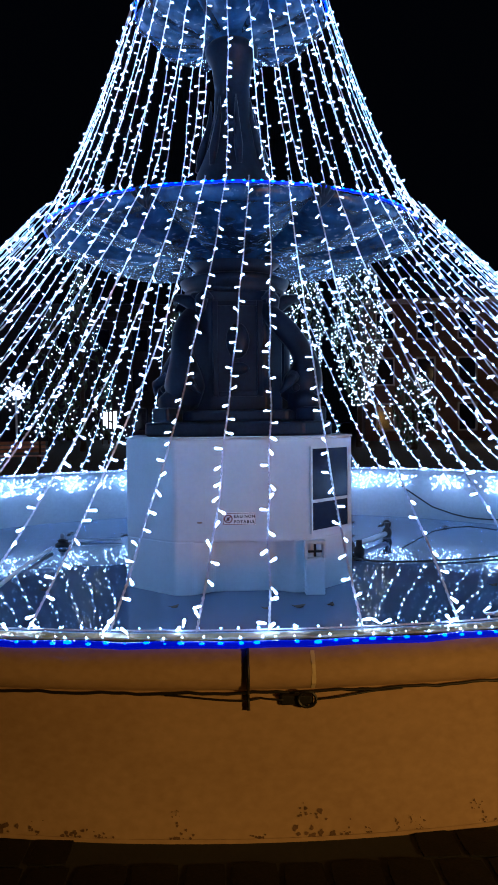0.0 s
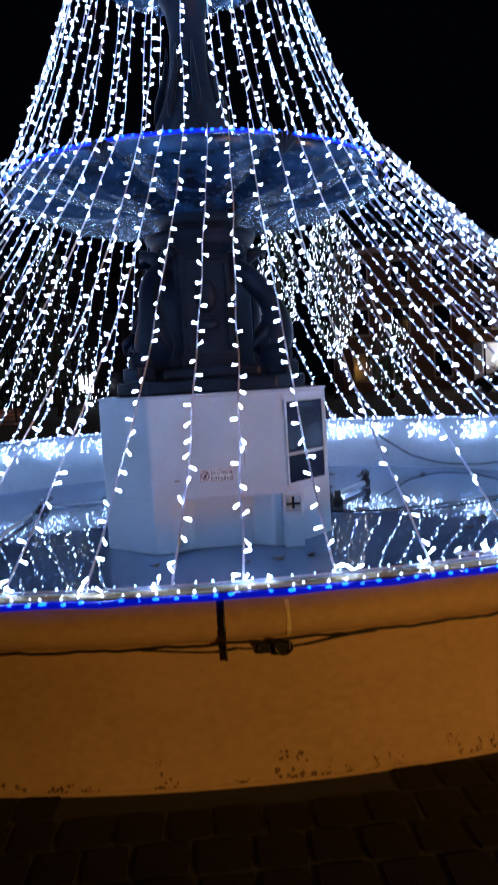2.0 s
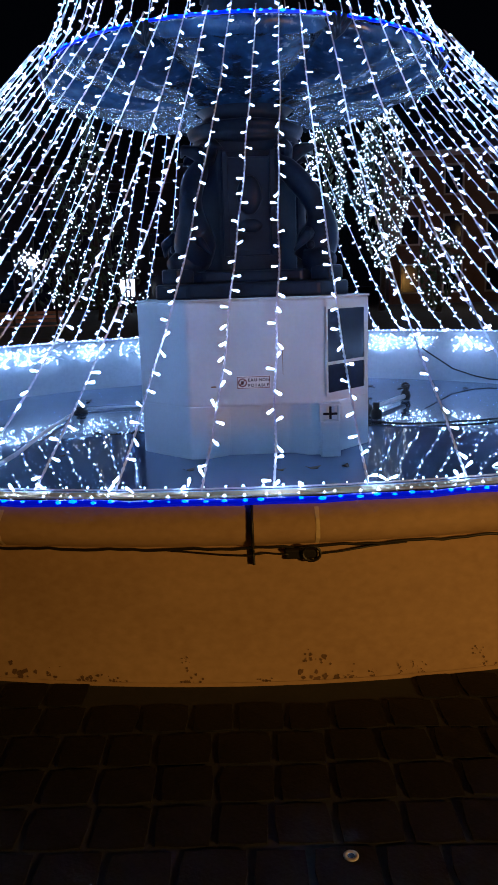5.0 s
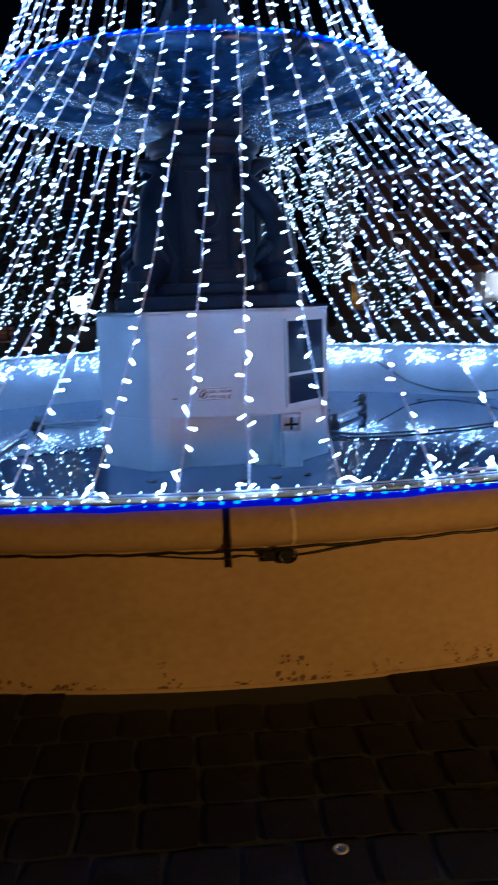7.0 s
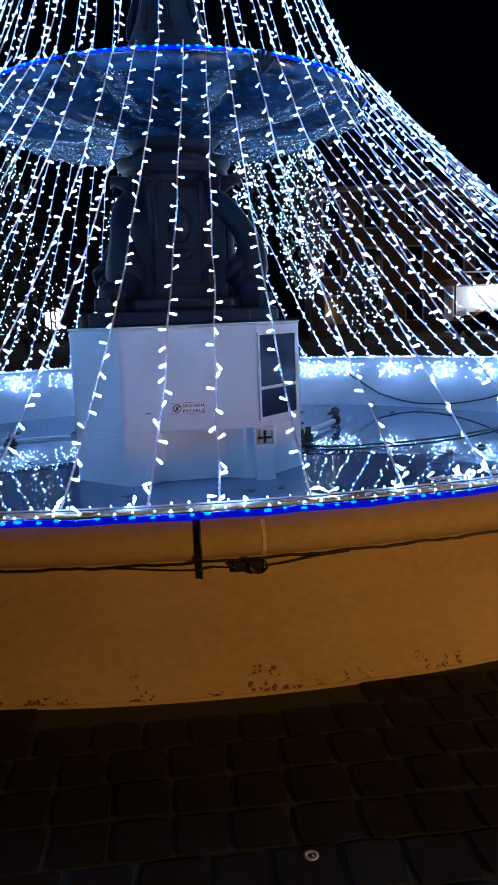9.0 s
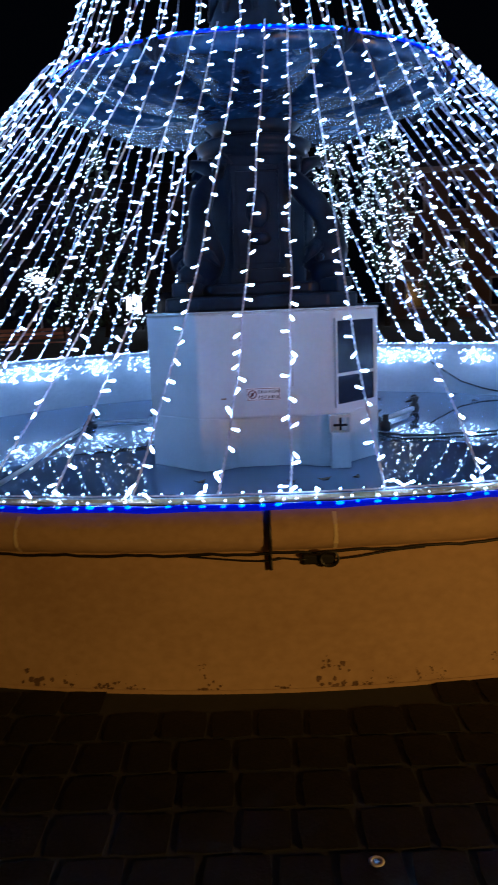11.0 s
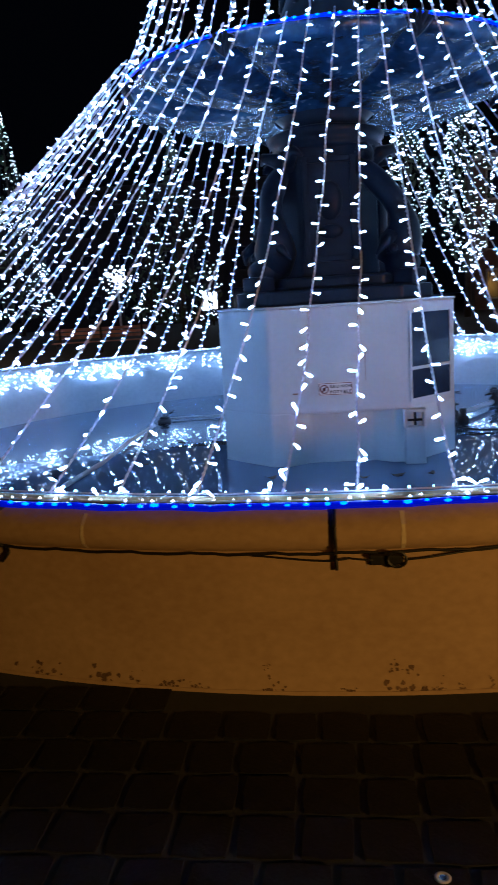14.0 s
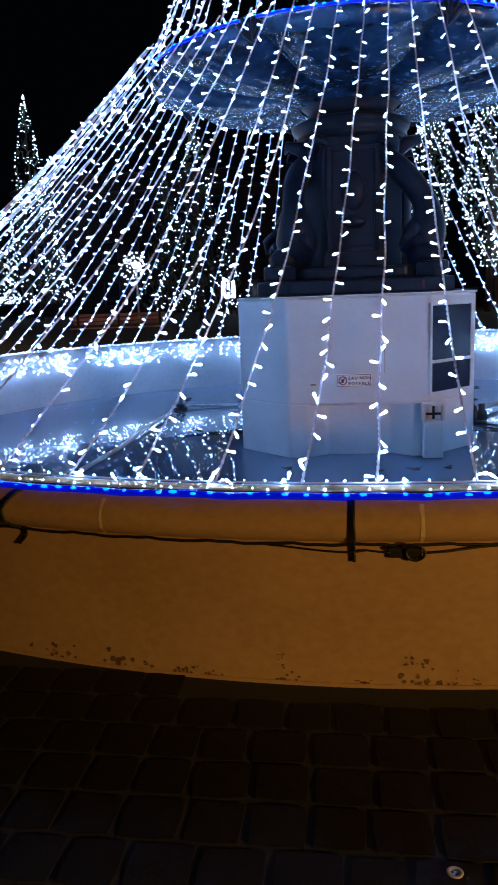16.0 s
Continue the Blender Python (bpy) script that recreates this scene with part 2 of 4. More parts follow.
PH, PS = 1.19, 1.36
plinth = thing("fountain_plinth", pose(0, 0, -0.12), "white painted octagonal plinth standing in the basin", "plinth")
part("upper_block", bevelled(prism(bmesh.new(), octagon(PH, PS), 0.535, 1.57), 0.03, 3), M_BOX, plinth)
TURNED = Matrix.Rotation(radians(TURN), 4, "Z")
side_pts = [(-0.68, -1.19), (-0.50, -1.19), (-0.30, -1.05), (0.32, -1.05), (0.50, -1.19), (0.68, -1.19)]
base_pts = [TURNED @ Matrix.Rotation(radians(90 * k), 4, "Z") @ Vector((x, y, 0)) for k in range(4) for x, y in side_pts]
base_bm = prism(bmesh.new(), base_pts, 0.0, 0.56)
part("base_block", bevelled(base_bm, 0.02), M_BOX, plinth)
cap_bm = prism(bmesh.new(), octagon(PH, PS, 1.008), 1.565, 1.585)
part("top_slab", bevelled(cap_bm, 0.008), M_BOX, plinth)

# hatch with two dark panes on a slanting face of the plinth
s_, h_ = PS / 2, PH
mid = TURNED @ Vector(((s_ + h_) / 2, -(s_ + h_) / 2, 0))
FACE = Matrix.Translation((mid.x, mid.y, 0)) @ TURNED @ Matrix.Rotation(radians(45), 4, "Z")
hatch_bm = bmesh.new()
for x0, z0, x1, z1 in ((-0.385, 0.61, -0.36, 1.48), (0.265, 0.61, 0.29, 1.48), (-0.36, 1.455, 0.265, 1.48), (-0.36, 0.915, 0.265, 0.945), (-0.36, 0.61, 0.265, 0.64)):
    box(hatch_bm, x0, -0.014, z0, x1, 0.01, z1, FACE)
hatch = part("hatch", hatch_bm, M_BOX, plinth, "white framed hatch with dark panes")
for z0, z1 in ((0.945, 1.455), (0.64, 0.915)):
    pb = bmesh.new()
    box(pb, -0.36, -0.006, z0, 0.265, 0.008, z1, FACE)
    part("pane", pb, M_PANE, hatch, "dark glass pane")
# tap niche below the hatch, with a cross handle, on a narrow pier
NICHE = TURNED @ Matrix.Translation((0.70, -1.20, 0.02))
pier_bm = bmesh.new()
box(pier_bm, -0.10, -0.11, -0.02, 0.09, 0.02, 0.36, NICHE)
part("pier", bevelled(pier_bm, 0.012), M_BOX, plinth)
fb = bmesh.new()
for x0, z0, x1, z1 in ((-0.11, 0.36, -0.085, 0.53), (0.075, 0.36, 0.10, 0.53), (-0.085, 0.505, 0.075, 0.53)):
    box(fb, x0, -0.10, z0, x1, 0.03, z1, NICHE)
tap = part("tap_niche", fb, M_BOX, plinth)
tb = bmesh.new()
box(tb, -0.075, -0.08, 0.415, 0.065, -0.055, 0.437, NICHE)
box(tb, -0.016, -0.085, 0.375, 0.006, -0.050, 0.50, NICHE)
part("tap_handle", bevelled(tb, 0.004), M_BRONZE, tap, "dark cross-shaped tap handle")

# thin dark seam on the front face
seam = bmesh.new()
box(seam, 0.243, -PH - 0.002, 0.84, 0.249, -PH + 0.01, 1.12, TURNED)
part("seam", seam, M_TRIM, plinth)
seam = bmesh.new()
box(seam, -0.46, -PH - 0.004, 0.735, -0.41, -PH + 0.01, 0.748, TURNED)
part("peg", seam, M_STAIN, plinth)


# ---- sign ----
def lettering(text, size, x, z, mat, parent):
    for ch in text:
        if ch != " ":
            cu = bpy.data.curves.new("letter", "FONT")
            cu.body, cu.size, cu.extrude, cu.offset = ch, size, 0.0008, size * 0.03
            tmp = bpy.data.objects.new("letter", cu)
            me = bpy.data.meshes.new_from_object(tmp)
            bpy.data.objects.remove(tmp)
            me.materials.append(mat)
            ob = new("letter", me)
            ob.matrix_world = pose(x, -0.0056, z, 90)
            ob.parent = parent
            x += max(v.co.x for v in me.vertices) + size * 0.12
        else:
            x += size * 0.32


sign = thing("warning_sign", TURNED @ pose(-0.045, -PH - 0.006, 0.655), "small white sign reading EAU NON POTABLE", "sign")
sb = bmesh.new()
box(sb, -0.165, -0.004, -0.062, 0.165, 0.005, 0.062)
part("plate", bevelled(sb, 0.002, 1), M_SIGN, sign)
sb = bmesh.new()
for x0, z0, x1, z1 in ((-0.160, 0.052, 0.160, 0.057), (-0.160, -0.057, 0.160, -0.052), (-0.160, -0.052, -0.155, 0.052), (0.155, -0.052, 0.160, 0.052)):
    box(sb, x0, -0.0055, z0, x1, -0.0035, z1)
part("border", sb, M_SIGN_RED, sign)
sb = bmesh.new()
ring_pts = [(0.032, -0.0065), (0.043, -0.0065), (0.043, -0.0045), (0.032, -0.0045)]
for i in range(28):
    a, b2 = 2 * math.pi * i / 28, 2 * math.pi * (i + 1) / 28
    vs = [sb.verts.new((-0.108 + r * math.cos(t), -0.0065, r * math.sin(t))) for t in (a, b2) for r in (0.032, 0.043)]
    sb.faces.new((vs[0], vs[1], vs[3], vs[2]))
box(sb, -0.037, -0.0066, -0.005, 0.037, -0.0050, 0.005, Matrix.Translation((-0.108, 0, 0)) @ Matrix.Rotation(radians(-45), 4, "Y"))
part("prohibition_ring", sb, M_SIGN_RED, sign)
sb = bmesh.new()
box(sb, -0.015, -0.0062, -0.020, 0.012, -0.0048, 0.016, Matrix.Translation((-0.108, 0, 0)))
part("glass_symbol", sb, M_INK, sign)
lettering("EAU NON", 0.041, -0.054, 0.010, M_INK, sign)
lettering("POTABLE", 0.041, -0.054, -0.043, M_INK, sign)

# ---- bronze centre ----
Z0 = 1.465
monument = thing("bronze_fountain", pose(0, 0, Z0), "dark bronze tiered fountain with two wide bowls", "fountain")
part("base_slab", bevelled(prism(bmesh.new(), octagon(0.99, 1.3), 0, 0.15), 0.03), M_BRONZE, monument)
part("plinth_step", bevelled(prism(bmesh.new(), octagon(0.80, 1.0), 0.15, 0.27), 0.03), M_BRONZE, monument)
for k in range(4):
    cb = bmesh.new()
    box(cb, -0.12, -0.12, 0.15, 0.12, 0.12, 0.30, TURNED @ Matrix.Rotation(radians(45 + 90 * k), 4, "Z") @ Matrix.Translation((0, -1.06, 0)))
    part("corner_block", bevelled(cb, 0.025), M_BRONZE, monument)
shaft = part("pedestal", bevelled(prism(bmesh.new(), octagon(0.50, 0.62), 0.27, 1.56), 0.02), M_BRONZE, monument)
for k in range(4):
    rot_k = TURNED @ Matrix.Rotation(radians(90 * k), 4, "Z")
    pb = bmesh.new()
    for x0, z0, x1, z1 in ((-0.27, 0.42, -0.21, 1.45), (0.21, 0.42, 0.27, 1.45), (-0.21, 1.39, 0.21, 1.45), (-0.21, 0.42, 0.21, 0.48)):
        box(pb, x0, -0.535, z0, x1, -0.49, z1, rot_k)
    part("panel_frame", bevelled(pb, 0.008, 1), M_BRONZE, shaft)
    gb = bmesh.new()
    bmesh.ops.create_uvsphere(gb, u_segments=12, v_segments=8, radius=0.13, matrix=rot_k @ Matrix.Translation((0, -0.5, 1.02)) @ Matrix.Diagonal((1, 0.45, 1.5, 1)))
    bmesh.ops.create_uvsphere(gb, u_segments=10, v_segments=6, radius=0.09, matrix=rot_k @ Matrix.Translation((0, -0.5, 0.72)) @ Matrix.Diagonal((1.5, 0.4, 0.8, 1)))
    part("relief", gb, M_BRONZE, shaft, smooth=True)
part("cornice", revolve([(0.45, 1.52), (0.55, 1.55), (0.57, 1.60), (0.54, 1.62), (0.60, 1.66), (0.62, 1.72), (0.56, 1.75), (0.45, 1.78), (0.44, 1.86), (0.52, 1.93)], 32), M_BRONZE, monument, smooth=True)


def scroll_figure(m):
    """A stout dolphin-like scroll: head low on the slab, body curling up, forked tail at the shaft."""
    bm = bmesh.new()
    path, radii = [], []
    for i in range(19):
        t = i / 18
        r = 0.72 + 0.27 * math.sin(2.6 * t + 0.25) - 0.36 * t ** 2
        path.append((0.10 * math.sin(5 * t), -r, 0.34 + 1.10 * t))
        radii.append(0.07 + 0.17 * (1 - t) ** 0.8 * (0.75 + 0.25 * math.sin(9 * t)) * (0.55 + 0.45 * min(1, t * 6)))
    tube([m @ Vector(p) for p in path], radii, 12, bm)
    for sx in (-1, 1):
        tube([m @ Vector(p) for p in ((0.02 * sx, -0.58, 1.36), (0.10 * sx, -0.64, 1.46), (0.22 * sx, -0.70, 1.50), (0.30 * sx, -0.66, 1.44))], [0.06, 0.075, 0.05, 0.012], 8, bm)
        tube([m @ Vector(p) for p in ((0.13 * sx, -0.93, 0.62), (0.26 * sx, -0.98, 0.55), (0.34 * sx, -0.92, 0.44))], [0.07, 0.05, 0.012], 8, bm)
        bmesh.ops.create_uvsphere(bm, u_segments=8, v_segments=6, radius=0.045, matrix=m @ Matrix.Translation((0.14 * sx, -0.97, 0.50)))
    tube([m @ Vector(p) for p in ((0, -0.88, 0.36), (0, -1.02, 0.36), (0, -1.14, 0.34))], [0.17, 0.13, 0.07], 12, bm)
    return bm


for k in range(4):
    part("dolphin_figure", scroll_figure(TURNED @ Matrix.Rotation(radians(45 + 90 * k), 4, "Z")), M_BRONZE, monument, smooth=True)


def lobes(big):
    def wave(a, r, z):
        k = max(0.0, (r / big - 0.45) / 0.55)
        local = (a + math.pi / 8) % (math.pi / 4) - math.pi / 8
        edge = abs(local) / (math.pi / 8)
        grow = 1 + k * (0.02 * math.cos(8 * local) - 0.04 * edge ** 6)
        flute = 0.010 * math.cos(12 * 8 * local / 2) * k * (1.5 - k)
        mid_r = max(0.0, 1 - ((r / big - 0.68) / 0.34) ** 2)
        return r * grow, z + flute + (k * 0.03 * edge ** 4 - (0.10 * mid_r + 0.02 * k) * (1 - edge * edge)) * big / 2
    return wave


lower_bowl = part("lower_bowl", revolve([(0.52, 1.90), (0.70, 1.95), (1.1, 2.00), (1.5, 2.05), (1.80, 2.11), (1.93, 2.14), (1.97, 2.12), (2.02, 2.14), (BOWL_R, 2.19), (2.03, 2.235),
     (1.98, 2.24), (1.9, 2.19), (1.5, 2.12), (0.3, 2.08)], 384, wave=lobes(2.05)), M_GLASSY, monument, smooth=True)
for k in range(8):
    m8 = Matrix.Rotation(radians(22.5 + 45 * k), 4, "Z")
    ob_bm = bmesh.new()
    for j in range(5):
        a = radians(-50 + 25 * j)
        tube([m8 @ Vector(p) for p in ((0, -2.00, 2.06), (0.05 * math.sin(a), -2.05, 2.06 + 0.07 * math.cos(a)), (0.13 * math.sin(a), -2.07, 2.09 + 0.15 * math.cos(a)))], [0.018, 0.026, 0.03], 6, ob_bm)
    part("shell_ornament", ob_bm, M_BRONZE, lower_bowl, smooth=True)
stem = part("stem", revolve([(0.62, 2.08), (0.60, 2.20), (0.44, 2.26), (0.40, 2.36), (0.42, 2.90), (0.36, 3.05), (0.27, 3.25), (0.215, 3.5), (0.195, 3.9), (0.23, 4.15), (0.29, 4.25), (0.30, 4.33), (0.24, 4.40)], 32), M_BRONZE, monument, smooth=True)
for k in range(8):
    a = Matrix.Rotation(radians(45 * k + 10), 4, "Z")
    part("leaf", tube([a @ Vector(p) for p in ((0, -0.40, 2.95), (0, -0.36, 3.15), (0, -0.26, 3.5), (0, -0.24, 3.75))], [0.03, 0.05, 0.03, 0.008], 8), M_BRONZE, stem, smooth=True)
upper_bowl = part("upper_bowl", revolve([(0.22, 4.36), (0.40, 4.42), (0.7, 4.48), (0.93, 4.55), (1.0, 4.58), (TOP_R, 4.64), (1.05, 4.685), (0.98, 4.66), (0.9, 4.62), (0.1, 4.5)], 192, wave=lobes(1.06)), M_GLASSY, monument, smooth=True)
for k in range(8):
    m8 = Matrix.Rotation(radians(22.5 + 45 * k), 4, "Z")
    part("scroll", tube([m8 @ Vector(p) for p in ((0, -0.3, 4.42), (0, -0.62, 4.44), (0, -0.86, 4.50), (0, -0.92, 4.57), (0, -0.85, 4.56))], [0.03, 0.04, 0.035, 0.03, 0.015], 8), M_GLASSY, upper_bowl, smooth=True)
part("finial", revolve([(0.2, 4.5), (0.16, 5.2), (0.22, 5.6), (0.1, 6.0), (0.02, 6.1)], 24), M_BRONZE, monument, smooth=True)

# ---- light strings ----
bulb_bm = bmesh.new()
tube([(0, 0, 0.0), (0, 0, 0.010), (0, 0, 0.028), (0, 0, 0.037)], [0.0030, 0.0038, 0.0066, 0.0050], 6, bulb_bm)
BULB = bpy.data.meshes.new("bulb")
bulb_bm.to_mesh(BULB)
bulb_bm.free()
BULB.materials.append(M_LED)
DIM_BULB = BULB.copy()
DIM_BULB.materials[0] = M_DIM_LED
rnd = random.Random(7)


def light_string(top, foot, sag, spacing, label, group, pitch=0.085, clump=0):
    """Two thin wires wound round each other, hanging slack, with a bulb at every spacing."""
    string = thing("light_string", Matrix.Translation(foot), label, "light string", group)
    length = (top - foot).length
    side = (foot - top).cross(Vector((0, 0, 1))).normalized()
    out = side.cross((foot - top).normalized())
    sway = [(rnd.uniform(-0.011, 0.011), rnd.uniform(0, 6.28), f) for f in (2.3, 5.1, 11.0)]

    def along(t):
        p = top.lerp(foot, t) - Vector((0, 0, 4 * sag * t * (1 - t)))
        w = min(1.0, 9 * t, 9 * (1 - t))
        return p + side * (w * sum(a * math.sin(f * 3.14 * t + c) / (1 + 0.12 * f) for a, c, f in sway)) - foot

    turns = length / pitch
    k = int(turns * 5)
    wire = bmesh.new()
    for phase in (0.0, math.pi):
        pts = []
        for i in range(k + 1):
            t = i / k
            a = 2 * math.pi * turns * t + phase
            pts.append(along(t) + 0.0037 * (math.cos(a) * side + math.sin(a) * out))
        tube(pts, 0.0038, 3, wire, caps=False)
    part("wire", wire, M_WIRE, string)
    count = int(length / spacing)
    for j in range(count):
        p = along((j + rnd.uniform(0.25, 0.75)) / count)
        bulb = new("bulb", BULB)
        way = (side * (1 if rnd.random() < 0.5 else -1) + Vector((rnd.uniform(-0.8, 0.8), rnd.uniform(-0.8, 0.8), rnd.uniform(-0.95, 0.6)))).normalized()
        bulb.matrix_world = Matrix.Translation(p + way * rnd.uniform(0.0, 0.014)) @ way.to_track_quat("Z", "Y").to_matrix().to_4x4()
        bulb.parent = string
    for j in range(clump):
        bulb = new("bulb", BULB)
        p = side * rnd.uniform(-0.11, 0.11) + Vector((foot.x, foot.y, 0)).normalized() * rnd.uniform(-0.07, 0.05)
        way = Vector((rnd.uniform(-1, 1), rnd.uniform(-1, 1), rnd.uniform(0.0, 0.8))).normalized()
        bulb.matrix_world = Matrix.Translation(p) @ way.to_track_quat("Z", "Y").to_matrix().to_4x4()
        bulb.parent = string
    return string


# azimuths at which a string leaves the bowl and meets the rim
TOPS = [-16.0, -11.0, -6.4, -1.6, 3.6, 8.4, 12.8, 18.3, 24.0, 30.5, 344.0]
FEET = [-16.5, -12.5, -9.1, -5.5, -1.8, 1.25, 5.25, 9.6, 14.2, 18.2, 343.5]
for top_az in TOPS[:10] + [35.5 + 4.0 * i for i in range(77)]:
    foot_az = float(np.interp(top_az, TOPS, FEET))
    turned_by = min(1.0, abs((top_az + 180) % 360 - 180) / 60)
    light_string(polar(BOWL_R + 0.07 + 0.07 * turned_by, top_az, BOWL_Z + 0.03 + 0.03 * turned_by), polar(RIM_R - 0.07, foot_az, RIM_Z + 0.015),
                 0.30 - 0.10 * turned_by + rnd.uniform(-0.04, 0.04), 0.138, "string of cold white bulbs from bowl to basin rim", "lower light strings",
                 0.085 if abs(foot_az) < 40 else 0.16, 2)
for i in range(40):
    az = -1.5 + 9.0 * i
    light_string(polar(TOP_R + 0.05, az, TOP_Z + 0.02), polar(BOWL_R + 0.06, az + rnd.uniform(-0.5, 0.5), BOWL_Z + 0.03),
                 0.19 + rnd.uniform(-0.03, 0.04), 0.108, "string of cold white bulbs between the two bowls", "upper light strings", 0.14)

# ---- rope lights ----


def rope_light(name, r, z, radius, spacing, label, led=0.012):
    rope = thing(name, pose(0, 0, z), label, "rope light")
    steps = 240
    part("tube", tube([polar(r + 0.004 * math.sin(i * 1.7), 360 * i / steps, 0.003 * math.sin(i * 2.3)) for i in range(steps + 1)], radius, 6, caps=False), M_BLUE, rope)
    bm = bmesh.new()
    k = int(2 * math.pi * r / spacing)
    for i in range(k):
        az = 360 * (i + rnd.uniform(-0.12, 0.12)) / k
        p = polar(r + radius * 0.5, az, radius * 0.55 + 0.003 * math.sin(i * 2.9))
        shape = Matrix.Rotation(radians(az), 4, "Z") @ Matrix.Diagonal((rnd.uniform(1.2, 2.3), 0.9, 0.9, 1))
        bmesh.ops.create_icosphere(bm, subdivisions=1, radius=led * rnd.uniform(0.75, 1.15), matrix=Matrix.Translation(p) @ shape)
    leds = part("led", bm, M_BLUE_LED, rope)
    tagged(leds, kind="stuff")
    return rope


rope_light("rope_light", RIM_R + 0.074, RIM_Z + 0.001, 0.0145, 0.074, "blue rope light lying along the basin rim", 0.0085)
rope_light("rope_light", BOWL_R + 0.02, BOWL_Z - 0.005, 0.014, 0.085, "blue rope light along the lower bowl", 0.013)
rope_light("rope_light", TOP_R + 0.01, TOP_Z + 0.0, 0.012, 0.085, "blue rope light along the upper bowl", 0.012)

chain = thing("light_chain", pose(0, 0, RIM_Z + 0.012), "thin chain of small white lights on the basin rim", "light chain")
part("wire", tube([polar(RIM_R + 0.030, 1.5 * i, 0) for i in range(241)], 0.005, 5, caps=False), M_WIRE, chain)
cb = bmesh.new()
for i in range(470):
    at = polar(RIM_R + 0.030 + rnd.uniform(-0.008, 0.008), 360 * (i + rnd.uniform(-0.25, 0.25)) / 470, 0.006)
    bmesh.ops.create_icosphere(cb, subdivisions=1, radius=0.0052 * rnd.uniform(0.6, 1.25), matrix=Matrix.Translation(at))
tagged(part("led", cb, M_CHAIN, chain), kind="stuff")

inner_chain = thing("light_chain", pose(0, 0, RIM_Z + 0.006), "chain of small blue-white lights on the inner lip of the basin", "light chain")
part("wire", tube([polar(RIM_R - 0.115, 1.5 * i, 0) for i in range(241)], 0.004, 5, caps=False), M_WIRE, inner_chain)
cb = bmesh.new()
for i in range(410):
    bmesh.ops.create_icosphere(cb, subdivisions=1, radius=0.0065 * rnd.uniform(0.6, 1.2), matrix=Matrix.Translation(polar(RIM_R - 0.120, 360 * (i + rnd.uniform(-0.15, 0.15)) / 410, 0.007)))
tagged(part("led", cb, M_LIP, inner_chain), kind="stuff")
# black tube added to draw the dark gap between white chain and blue rope
tagged(mesh_object("cable", tube([polar(RIM_R + 0.047 + 0.003 * math.sin(i * 0.9), 1.0 * i, RIM_Z + 0.006) for i in range(361)], 0.0075, 6, caps=False), M_CABLE, True),
       "black tube added for the dark gap beside the blue rope light", "cable")

# bundles of spare lights hung inside the rim
for i in range(40):
    az = -158 + 9.0 * i + rnd.uniform(-1.5, 1.5)
    far_side = abs((az + 180) % 360 - 180) > 60
    base = polar(RIM_R - 0.165, az, 0.575)
    bundle = thing("light_bundle", Matrix.Translation(base), "tangled bundle of lit white bulbs inside the rim", "light bundle", "bundles inside the rim")
    out = Vector((base.x, base.y, 0)).normalized()
    side = out.cross(Vector((0, 0, 1)))
    spread = rnd.uniform(0.20, 0.42)
    pts = [side * (spread * math.sin(1.9 * j + i)) + Vector((0, 0, 0.12 * math.cos(2.7 * j))) - out * (0.02 + 0.01 * (j % 3)) for j in range(14)]
    part("wire", tube(pts, 0.0035, 4), M_WIRE, bundle)
    for j in range(62 if far_side else 6):
        bulb = new("bulb", DIM_BULB)
        p = side * max(-0.42, min(0.42, rnd.gauss(0, spread * 0.55))) + Vector((0, 0, rnd.uniform(-0.15, 0.11))) - out * rnd.uniform(0.015, 0.06)
        way = Vector((rnd.uniform(-1, 1), rnd.uniform(-1, 1), rnd.uniform(-1, 1))).normalized()
        bulb.matrix_world = Matrix.Translation(p) @ way.to_track_quat("Z", "Y").to_matrix().to_4x4()
        bulb.parent = bundle

# loose ends of strings heaped on the near rim
for az, count, wide in ((12.1, 9, 0.10), (14.9, 4, 0.07)):
    base = polar(RIM_R - 0.10, az, RIM_Z + 0.018)
    heap = thing("light_bundle", Matrix.Translation(base), "small heap of spare lit bulbs on the basin rim", "light bundle", "heaps on the rim")
    part("wire", tube([(wide * math.sin(1.7 * j), 0.03 * math.cos(2.3 * j), 0.008 + 0.004 * (j % 3)) for j in range(12)], 0.004, 4), M_WIRE, heap)
    for j in range(count):
        bulb = new("bulb", DIM_BULB)
        way = Vector((rnd.uniform(-1, 1), rnd.uniform(-0.6, 0.6), rnd.uniform(0.1, 1.2))).normalized()
        bulb.matrix_world = Matrix.Translation((rnd.uniform(-wide, wide), rnd.uniform(-0.03, 0.03), rnd.uniform(0.0, 0.03))) @ way.to_track_quat("Z", "Y").to_matrix().to_4x4()
        bulb.parent = heap

# ---- cables on the wall ----


def coping(az, z):
    """A point just proud of the wall's outer profile."""
    zs = [0.03, 0.05, 0.53, 0.54, 0.556, 0.57, 0.60, 0.635, 0.675, 0.715, 0.735, 0.76]
    rs = [0.133, 0.121, 0.080, 0.055, 0.055, 0.095, 0.128, 0.136, 0.125, 0.085, 0.03, 0.0]
    return polar(RIM_R + 0.008 + float(np.interp(z, zs, rs)), az, z)


def strap(rows, radius, label):
    fine = np.linspace(0, len(rows) - 1, 5 * len(rows))
    az, zs = (np.interp(fine, range(len(rows)), [r[i] for r in rows]) for i in (0, 1))
    pts = [coping(float(a), float(z)) for a, z in zip(az, zs)]
    pts = [p + 0.0009 * Vector((p.x, p.y, 0)) for p in pts]
    ob = mesh_object("cable", tube(pts, radius, 6), M_CABLE, True)
    return tagged(ob, label, "cable")


